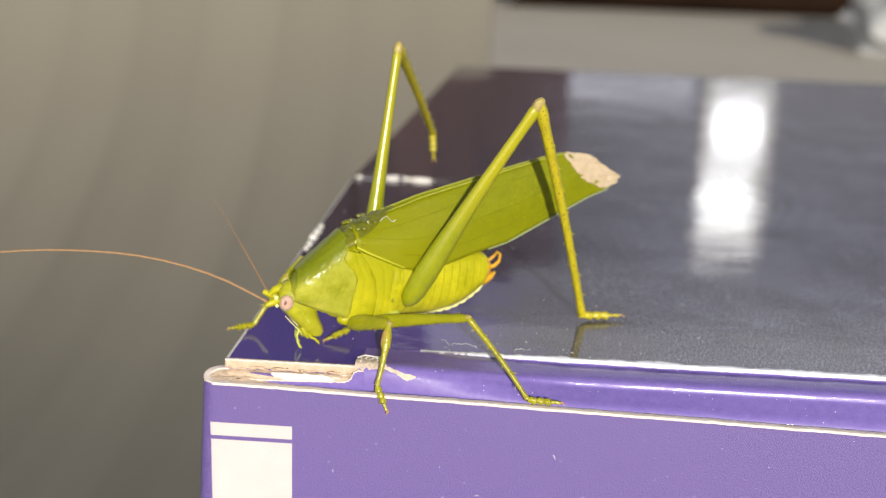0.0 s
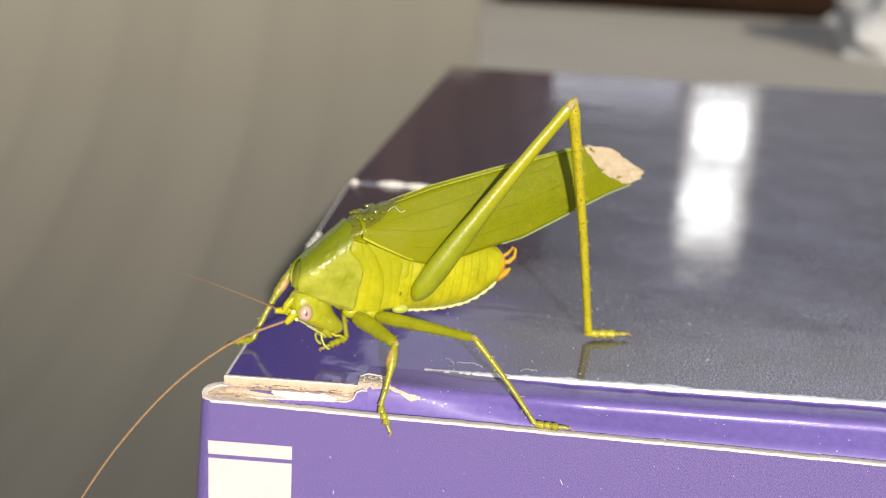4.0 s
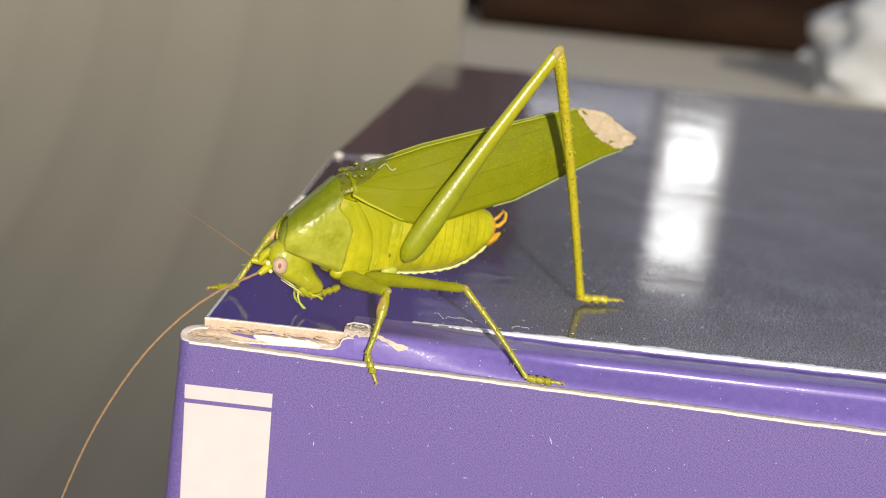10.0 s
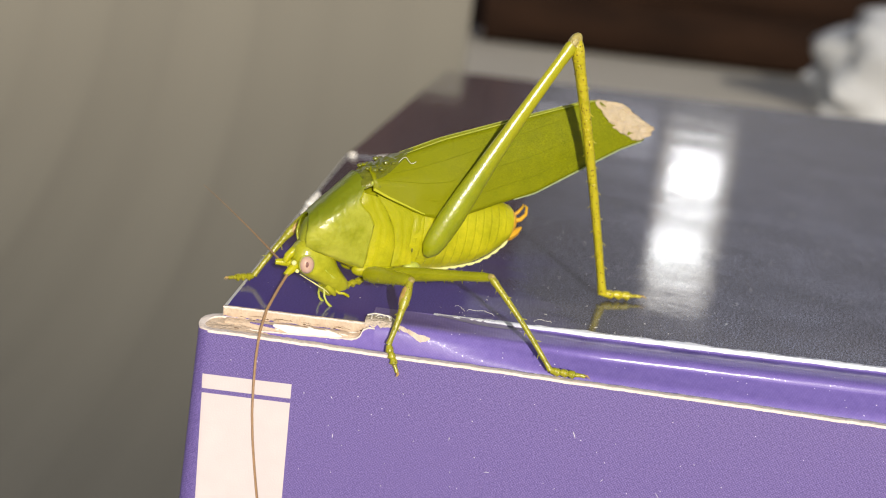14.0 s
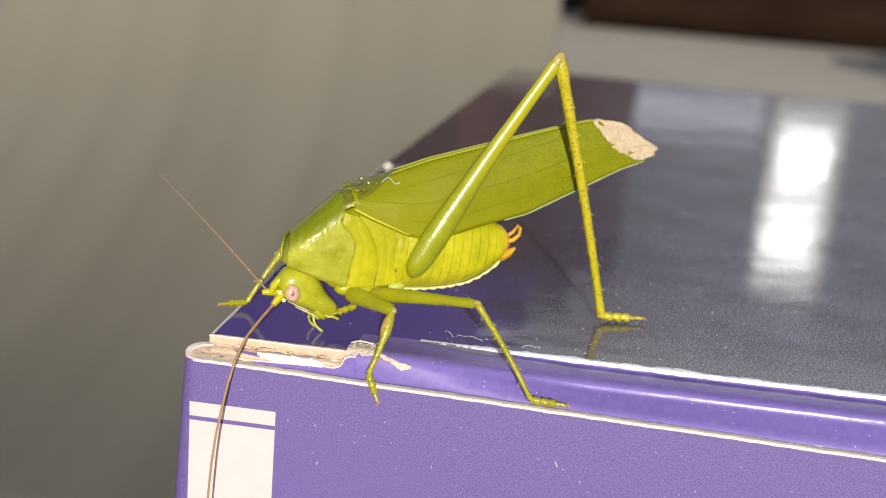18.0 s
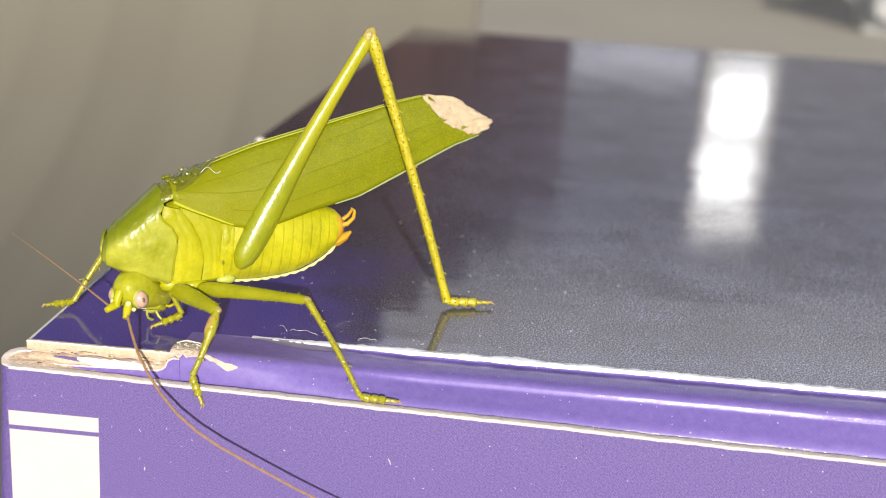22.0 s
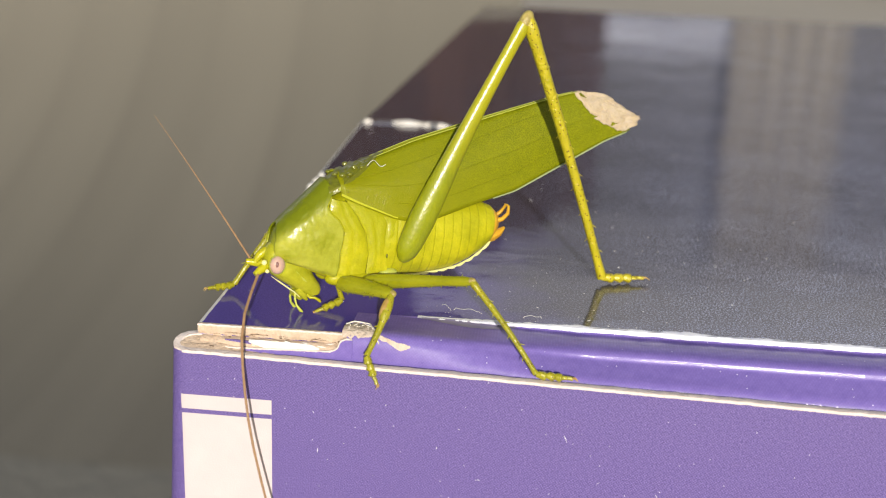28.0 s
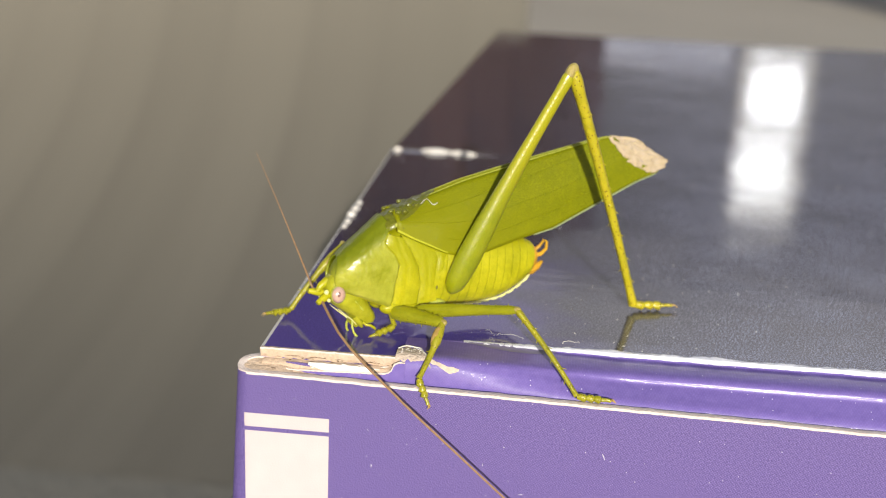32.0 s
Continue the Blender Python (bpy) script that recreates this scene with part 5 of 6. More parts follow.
def make_leg(root, key):
    leg = LEGS[key]
    rest = body_pose(*REST)
    hip, knee, ankle = rest @ (Vector(leg["hip"]) * MM), world_point(leg["knee"]), world_point(leg["ankle"])
    leg["femur"], leg["tibia"] = leg.get("lengths", ((knee - hip).length / MM, (ankle - knee).length / MM))
    a, b = leg["femur"], leg["tibia"]
    rng = random.Random(len(key) * 7 + ord(key[0]))
    bm = bmesh.new()
    fs = [0, 0.006, 0.012, 0.022, 0.035, 0.052] + spread(0.07, 1, 28)
    tube(bm, [(a * f, 0, 0.35 * math.sin(f * math.pi) * (1 if "hind" in key else 0.3)) for f in fs], [along(f, leg["thick"]) for f in fs], 14, leg["flat"])
    if "hind" not in key:
        # short bristles along the lower edge
        for i in range(26):
            f = 0.15 + 0.8 * rng.random()
            h, s = along(f, leg["thick"]), rng.choice((-1, 1))
            base = Vector((a * f, s * h * 0.45, 0.1 * math.sin(f * math.pi) - h * 0.72 * rng.choice((1, 1, -1))))
            tip = base + Vector((0.12, s * 0.16, 0.3 if base.z > 0 else -0.3)) * (0.6 + 0.7 * rng.random())
            tube(bm, [base, base.lerp(tip, 0.6), tip], [0.07, 0.045, 0.012], 4)
    femur = part(leg["name"], bm, FEMUR if "hind" in key else LEG_GREEN, root, "green thigh of the leg" if "hind" in key else "")
    # joint caps
    part("knee", ball(bmesh.new(), (a * 0.992, 0, 0.05), leg["tib"] * 1.04, (1.5, 0.9, 1.0)), KNEE_SKIN, femur)
    bm = bmesh.new()
    r = leg["tib"]
    swell = [(0, 0.9), (0.04, 1.15), (0.1, 0.95), (0.5, 0.8), (0.93, 0.72), (1, 0.85)]
    if "fore" in key:
        swell = [(0, 0.9), (0.08, 1.1), (0.2, 1.4), (0.36, 1.35), (0.46, 0.95), (0.9, 0.75), (1, 0.9)]
    tube(bm, [(b * f, 0, 0.25 * math.sin(f * math.pi)) for f in fs], [r * along(f, swell) for f in fs], 10)
    for i in range(leg["spines"]):
        f = 0.12 + 0.82 * i / leg["spines"]
        for s in (-1, 1):
            z = 0.25 * math.sin(f * math.pi) + (r * 0.6 if i % 2 else -r * 0.6)
            base = Vector((b * f, s * r * 0.5, z))
            tip = base + Vector((0.32, s * 0.3, 0.22 if i % 2 else -0.22)) * (0.8 + 0.5 * rng.random())
            tube(bm, [base, base.lerp(tip, 0.6), tip], [0.09, 0.06, 0.015], 4)
    tib = part("tibia", bm, LEG if "hind" in key else SHIN, femur)
    if "fore" in key:
        part("ear_pit", ball(bmesh.new(), (b * 0.24, 0, 0.05), 0.66 if "near" in key else 0.6, (2.6, 1.0, 1.0)), TAN, femur, "tan hearing pit below the knee")
    bm = bmesh.new()
    l, fat = leg["toe"], 1.3 if "hind" in key else 1.05
    x = 0.0
    for i, (n, w) in enumerate(((0.27, 0.62), (0.22, 0.6), (0.2, 0.62))):
        tube(bm, [(x, 0, -0.05), (x + l * n * 0.35, 0, 0.0), (x + l * n * 0.8, 0, -0.12), (x + l * n, 0, -0.15)], [0.3 * fat, 0.42 * fat, w * 0.8 * fat, 0.3 * fat], 10)
        x += l * n * 0.95
    tube(bm, [(x, 0, -0.05), (x + l * 0.16, 0, 0.0), (x + l * 0.28, 0, -0.05)], [0.28, 0.22, 0.25], 8)
    foot = part("tarsus", bm, LEG if "hind" in key else SHIN, femur)
    bm = bmesh.new()
    for s in (-1, 1):
        tube(bm, [(x + l * 0.26, s * 0.1, 0), (x + l * 0.34, s * 0.3, 0.05), (x + l * 0.42, s * 0.36, -0.25)], [0.12, 0.09, 0.02], 5)
    claws = part("claw", bm, TAN, femur, "small dark claws")
    leg["parts"] = (femur, tib, foot, claws, [o for o in femur.children if o.name.startswith("ear_pit")])
    return femur


katydid = empty("katydid", body_pose(*REST))
tagged(katydid, "bright green leaf-winged katydid standing on the box's edge", "insect")
make_pronotum(katydid)
make_thorax(katydid)
make_abdomen(katydid)
make_wings(katydid)
head = make_head(katydid)
CHAIN = (7.0, 9.0, 12.0, 16.0, 20.0, 22.0)       # stretches of the long antenna that have one heading each, mm
PIECES, PIECE = 28, sum(CHAIN) / 28
antenna_chain = [make_antenna(head, PIECE * 1.04, 0, 0.17 - 0.0042 * k, 0.1658 - 0.0042 * k, "piece of a long thin brown antenna", 4) for k in range(PIECES)]
antenna_far = make_antenna(head, 23, 4, 0.13, 0.02, "thin brown antenna fading to its tip")
for key in LEGS:
    make_leg(katydid, key)

# ---- movement ----
# seconds, the body's place in mm and its turn in degrees
BODY = [
    (0, 14.35, 10.14, -2.36, 1.14, 0.42, 31.61),
    (0.5, 14.37, 10.63, -1.78, 1.61, -1.46, 28.38),
    (1, 14.13, 10.92, 0.45, 1.03, 0.57, 27.35),
    (1.5, 14.73, 11.21, 1.54, 0.79, -0.13, 26.13),
    (2, 14.75, 11.09, 1.27, 0.63, -0.53, 26.08),
    (2.5, 14.7, 10.91, 1.09, 0.36, -0.33, 26.35),
    (3, 14.66, 10.79, 1.03, 0.05, -0.11, 26.65),
    (3.5, 14.74, 10.73, 0.92, -0.03, -0.04, 27.16),
    (5.5, 14.68, 10.54, 0.03, 0.27, -0.09, 27.77),
    (6, 14.78, 10.47, -0.15, -0.06, -0.29, 28.54),
    (6.5, 14.88, 10.47, -0.42, -0.11, -0.61, 28.65),
    (7, 14.92, 10.41, -0.7, -0.16, -0.6, 28.47),
    (7.5, 14.91, 10.48, -0.67, -0.05, -0.84, 28.29),
    (8, 14.9, 10.49, -0.76, -0.21, -0.88, 28.85),
    (8.5, 14.89, 10.47, -0.87, -0.42, -0.92, 29.4),
    (9, 15.11, 10.55, -0.99, -0.11, -1.18, 29.5),
    (9.5, 14.91, 10.52, -1.11, 0.03, -0.87, 29.64),
    (10, 14.95, 10.45, -1.08, -0.26, -1.4, 29.08),
    (10.5, 15.4, 10.46, -1.67, -0.16, -3.5, 29.02),
    (11, 15.49, 10.19, -1.64, -1.03, -2.59, 30.08),
    (11.5, 15.53, 9.92, -1.68, -2.26, -2.17, 31.69),
    (12, 15.49, 9.86, -1.74, -2.64, -2.39, 31.65),
    (12.5, 15.51, 9.97, -1.78, -2.05, -2.7, 30.37),
    (13, 15.35, 9.91, -1.72, -2.05, -2.53, 30.35),
    (13.5, 15.33, 9.89, -1.73, -2.07, -2.48, 30.08),
    (14, 15.45, 9.88, -1.85, -2.33, -2.67, 30.11),
    (14.5, 15.44, 9.91, -1.78, -2.26, -2.76, 29.64),
    (16.5, 14.96, 9.95, -0.78, -2.09, -1.39, 28.44),
    (17, 14.79, 9.98, -0.83, -1.95, -1.69, 27.68),
    (17.5, 14.72, 10.01, -0.93, -1.99, -1.69, 27.6),
    (18, 14.91, 10.08, -0.9, -2.16, -1.65, 28.2),
    (18.5, 14.92, 10.05, -0.86, -2.33, -1.23, 28.18),
    (19, 14.88, 10, -0.72, -2.62, -0.92, 28.44),
    (19.5, 14.84, 9.93, -0.83, -2.77, -0.71, 28.3),
    (20, 14.85, 9.9, -0.79, -3.03, -0.79, 28.16),
    (20.5, 14.87, 9.9, -0.84, -3.36, -0.79, 28.5),
    (21, 14.76, 9.82, -0.76, -3.99, -0, 29.68),
    (21.5, 14.51, 9.92, -0.48, -4.44, 0.36, 29.32),
    (22, 15.04, 10.35, -0.93, -4.17, -2.46, 29.18),
    (22.5, 14.62, 10.19, -0.59, -4.85, 0.46, 30.15),
    (23, 14.15, 10.05, -0.88, -5.04, 1.75, 31.18),
    (23.5, 13.99, 10.09, -1.14, -5.04, 1.59, 31.08),
    (24, 14.06, 10.22, -1.38, -5.07, 0.58, 30.44),
    (24.5, 14.4, 10.3, -1.4, -5.02, -0.26, 29.98),
    (26.5, 15.15, 10.03, -2.62, -6.02, -1.36, 30.3),
    (27, 14.98, 10.17, -2.46, -6.3, -1.2, 29.4),
    (27.5, 14.91, 10.17, -2.67, -6.61, -0.74, 29.99),
    (28, 14.83, 10.21, -2.6, -6.59, -0.12, 30.39),
    (28.5, 14.82, 10.29, -2.77, -6.37, -0.39, 30.54),
    (29, 14.89, 10.3, -2.77, -6.37, -0.17, 30.89),
    (29.5, 14.86, 10.36, -2.69, -6.2, 0.18, 30.7),
    (30, 14.81, 10.45, -2.78, -5.97, 0.19, 30.65),
    (30.5, 14.75, 10.59, -2.89, -5.75, 0.3, 30.81),
    (31, 14.7, 10.65, -2.94, -5.83, 0.5, 30.75),
    (31.5, 14.89, 10.78, -3.06, -5.7, 0.25, 30.55),
    (32, 14.88, 10.69, -3.09, -6.07, 0.65, 31.4),
]
# seconds, nod and turn of the head in degrees, and its shift on the neck in mm
HEAD = [
    (0, 15.31, -14.68, 0.15, 0.4, 1.1),
    (0.5, 20.05, -26.14, 0.32, 0.77, 1.1),
    (1, 20.05, -10.66, 0.94, 0.86, 1.1),
    (1.5, -5.19, 1.94, 0.42, 0.21, -0.33),
    (2, -4.36, 5.7, 0.32, -0.01, -0.54),
    (2.5, -4.39, 11.62, 0.42, -0.15, -0.54),
    (3, -3.79, 13.08, 0.5, -0.21, -0.47),
    (3.5, -2.58, 11.54, 0.51, -0.21, -0.33),
    (5.5, -0.13, 0.79, 0.24, -0.12, -0.25),
    (6, 1.22, -1.7, 0.13, -0.04, -0.06),
    (6.5, 2.72, -4.8, 0.01, 0.06, 0.14),
    (7, 1.2, -5.38, -0.13, 0.07, 0.06),
    (7.5, -0.25, -3.82, -0.19, 0.04, -0.1),
    (8, 1.47, -5.56, -0.24, 0.08, -0.02),
    (8.5, 2.51, -6.98, -0.28, 0.13, 0.1),
    (9, 2.54, -5.53, -0.23, 0.16, 0.22),
    (9.5, 3.25, -5.72, -0.19, 0.19, 0.36),
    (10, 1.39, -4.56, -0.2, 0.15, 0.25),
    (10.5, -4.25, 3.2, -0.12, -0.06, -0.31),
    (11, -2.15, 5.44, 0.03, -0.1, -0.26),
    (11.5, 5.03, 1.35, 0.14, 0.04, 0.4),
    (12, 2.72, -4.59, -0.02, 0.09, 0.35),
    (12.5, -1.49, 0.2, -0.02, 0.01, 0.03),
    (13, -1.13, 1.45, 0.01, -0.02, -0.05),
    (13.5, 1.59, 2.36, 0.11, 0.01, 0.22),
    (14, 0.05, 1.02, 0.08, 0, 0.13),
    (14.5, -0.32, 1.18, 0.07, -0.01, 0.06),
    (16.5, -5.01, 10.99, 0.27, -0.17, -0.28),
    (17, -1.74, 6.54, 0.27, -0.14, -0.19),
    (17.5, -4.83, 6.95, 0.23, -0.22, -0.55),
    (18, -5.24, 6.77, 0.19, -0.28, -0.79),
    (18.5, -5.19, 9.74, 0.28, -0.3, -0.82),
    (19, -5.09, 11.49, 0.37, -0.32, -0.8),
    (19.5, -5.42, 11.97, 0.42, -0.34, -0.84),
    (20, -4.46, 11.96, 0.47, -0.32, -0.73),
    (20.5, -2.78, 10.41, 0.48, -0.26, -0.51),
    (21, -13.51, 14.84, 0.45, -0.61, -1.1),
    (21.5, -18.68, 36.07, 1.1, -1.1, -1.1),
    (22, -18, 38.13, 1.1, -1.1, -1.1),
    (22.5, -15.78, 25.92, 1.02, -1.1, -1.1),
    (23, -3.72, 9.59, 0.69, -0.73, -0.8),
    (23.5, -3.46, 10.74, 0.63, -0.55, -0.63),
    (24, -1.58, 8.13, 0.53, -0.39, -0.38),
    (24.5, 0.64, 8.87, 0.55, -0.25, 0.02),
    (26.5, 10.05, 8.9, 0.72, -0, 1.09),
    (27, 5.41, -0.21, 0.46, 0.08, 1.05),
    (27.5, 6.13, -1.25, 0.4, 0.17, 1.1),
    (28, 6.28, 1.35, 0.43, 0.19, 1.1),
    (28.5, 6.98, 3.97, 0.52, 0.22, 1.1),
    (29, 7.34, 5.8, 0.59, 0.22, 1.1),
    (29.5, 7.4, 5.39, 0.62, 0.24, 1.1),
    (30, 7.65, 5.63, 0.65, 0.25, 1.1),
    (30.5, 6.84, 7.06, 0.69, 0.24, 1.1),
    (31, 7.21, 3.82, 0.63, 0.25, 1.1),
    (31.5, 7.21, 2.52, 0.59, 0.27, 1.1),
    (32, 6.66, 3.16, 0.57, 0.26, 1.1),
]
# seconds and, for each piece of the long antenna, its slope in the upright plane and its lean to the south, in degrees
ANTENNA_NEAR = [
    (0.0, 155.2, 165.8, 177.0, 185.9, 191.7, 196.2, -1.7, -0.9, 1.1, 2.1, 1.9, 1.7),
    (1.0, 139.1, 153.3, 164.3, 171.3, 175.8, 179.3, -1.0, 2.4, 3.8, 3.4, 2.9, 2.6),
    (1.5, 188.7, 192.8, 197.1, 200.4, 202.6, 204.3, 1.6, 1.9, 2.4, 2.3, 2.0, 1.8),
    (2.0, 195.2, 204.9, 215.8, 225.4, 231.9, 236.9, 0.2, 0.1, 0.7, 1.2, 1.4, 1.4),
    (3.0, 204.2, 214.2, 224.8, 234.2, 240.3, 245.0, -1.2, -0.8, -0.1, 0.6, 0.9, 1.0),
    (6.0, 209.1, 226.9, 238.6, 245.6, 250.2, 253.8, -3.2, -1.6, 0.0, 0.9, 1.3, 1.3),
    (7.0, 213.2, 229.3, 238.6, 246.0, 250.9, 254.6, 3.4, 2.3, 2.7, 1.3, 0.7, 0.5),
    (8.0, 210.6, 224.5, 235.1, 241.9, 246.3, 249.7, -2.7, -0.7, 0.5, 1.1, 1.3, 1.3),
    (9.0, 212.3, 224.1, 237.1, 247.5, 254.2, 259.4, 0.6, 0.5, 0.5, 0.6, 0.8, 0.8),
    (10.0, 211.7, 224.9, 237.8, 248.2, 254.9, 260.1, -0.3, 0.1, 0.2, 0.3, 0.7, 0.7),
    (11.0, 203.1, 238.4, 251.2, 256.4, 259.8, 262.4, 48.3, 25.3, 8.5, -0.4, -3.2, -3.2),
    (12.0, 198.8, 229.4, 242.9, 248.3, 251.8, 254.5, 34.2, 29.0, 11.1, 1.0, -2.6, -3.0),
    (13.0, 231.4, 241.3, 254.4, 265.6, 272.9, 278.5, 48.6, 27.9, 7.9, -1.6, -3.4, -3.2),
    (14.0, 248.4, 270.7, 278.3, 282.8, 285.8, 288.1, 49.9, 27.6, 9.7, -1.1, -4.0, -3.9),
    (17.0, 238.2, 250.0, 262.9, 270.7, 275.8, 279.7, 50.0, 29.1, 7.7, -1.3, -3.5, -3.4),
    (18.0, 237.9, 260.0, 266.9, 271.1, 273.9, 276.0, 51.1, 23.1, 8.7, -0.3, -2.9, -3.0),
    (19.0, 249.7, 270.4, 276.1, 279.6, 281.8, 283.6, 52.2, 21.7, 8.5, -0.4, -2.9, -3.0),
    (20.0, 251.2, 272.5, 275.9, 277.9, 279.3, 280.3, 52.1, 21.2, 9.4, -0.3, -3.1, -3.2),
    (21.0, 281.6, 285.9, 292.4, 296.4, 298.9, 300.9, 57.0, 24.1, 5.5, -1.7, -3.2, -3.0),
    (22.0, 315.7, 323.3, 332.8, 336.8, 339.5, 341.5, 49.2, 32.3, 5.2, -1.5, -3.6, -3.4),
    (23.0, 311.6, 309.6, 319.8, 327.8, 332.9, 336.9, 44.8, 33.9, 6.2, -2.5, -3.6, -3.2),
    (24.0, 287.7, 301.5, 305.3, 307.5, 309.0, 310.1, 56.7, 24.8, 9.2, -0.9, -3.6, -3.5),
    (26.5, 267.9, 275.5, 277.1, 278.3, 279.3, 280.0, 53.8, 22.5, 9.1, -0.4, -3.2, -3.2),
    (28.0, 263.9, 279.9, 284.2, 286.8, 288.5, 289.8, 56.1, 30.4, 11.4, -0.6, -4.0, -4.0),
    (29.0, 275.8, 290.7, 295.0, 297.7, 299.4, 300.7, 58.0, 28.2, 10.5, -0.6, -3.8, -3.8),
    (30.0, 286.6, 296.8, 300.1, 302.0, 303.3, 304.3, 58.5, 30.7, 10.7, -0.8, -4.1, -4.0),
    (31.0, 298.0, 306.5, 315.5, 321.3, 325.1, 328.0, 57.0, 36.8, 10.1, -1.5, -4.4, -4.2),
    (32.0, 324.1, 326.5, 322.7, 318.6, 316.0, 314.0, 50.8, 29.4, 11.8, 1.1, -3.1, -3.4),
]
# seconds and the turns of the short antenna in the world, in degrees
ANTENNA_FAR = [
    (0, 0, -22.8, 123.1),
    (1, 0, -24.6, 116.1),
    (2, 0, -15.7, 127.6),
    (3, 0, 1.2, 137.0),
    (6, 0, -4.7, 134.2),
    (7, 0, -12.3, 132.6),
    (8, 0, -15.9, 126.6),
    (9, 0, -10.1, 131.3),
    (10, 0, -7.3, 132.2),
    (11, 0, -12.6, 132.6),
    (12, 0, -22.8, 119.4),
    (13, 0, -17.8, 125.2),
    (14, 0, -13.7, 128.8),
    (17, 0, -23.5, 126.9),
    (18, 0, -31.2, 151.8),
    (19, 0, -15.7, 131.3),
    (20, 0, -19.5, 142.9),
    (20.5, 0, -33.4, 157.5),
    (21, 0, -19.1, 139.5),
    (21.5, 0, -12.0, 138.4),
    (22.5, 0, -10.6, 136.4),
    (23, 0, -40.3, 149.7),
    (23.5, 0, -38.5, 151.0),
    (24, 0, -44.5, 144.1),
    (26.5, 0, -9.6, 131.9),
    (27, 0, -11.2, 130.1),
    (28, 0, -42.0, 146.0),
    (29, 0, -40.0, 148.3),
    (30, 0, -45.3, 142.1),
    (31, 0, -30.9, 111.0),
    (32, 0, -40.0, 127.5),
]
# seconds and ankle places of the legs that step, in mm
FAR_HIND = [(0.0, 23.9, 54.0, 21.9), (0.5, 28.0, 50.0, 9.0), (0.9, 28.0, 40.0, 12.0)]
FAR_HIND_POLE = [(0.0, 0.11, 0.3, 1.0), (0.5, 0.46, 0.3, 0.80), (0.9, 0.6, 0.35, 0.7)]
FOLDED_ANKLE, FOLDED_POLE = (4.27, 4.29, 10.5), (0.88, -0.11, 0.46)      # folded along the body, in its own space
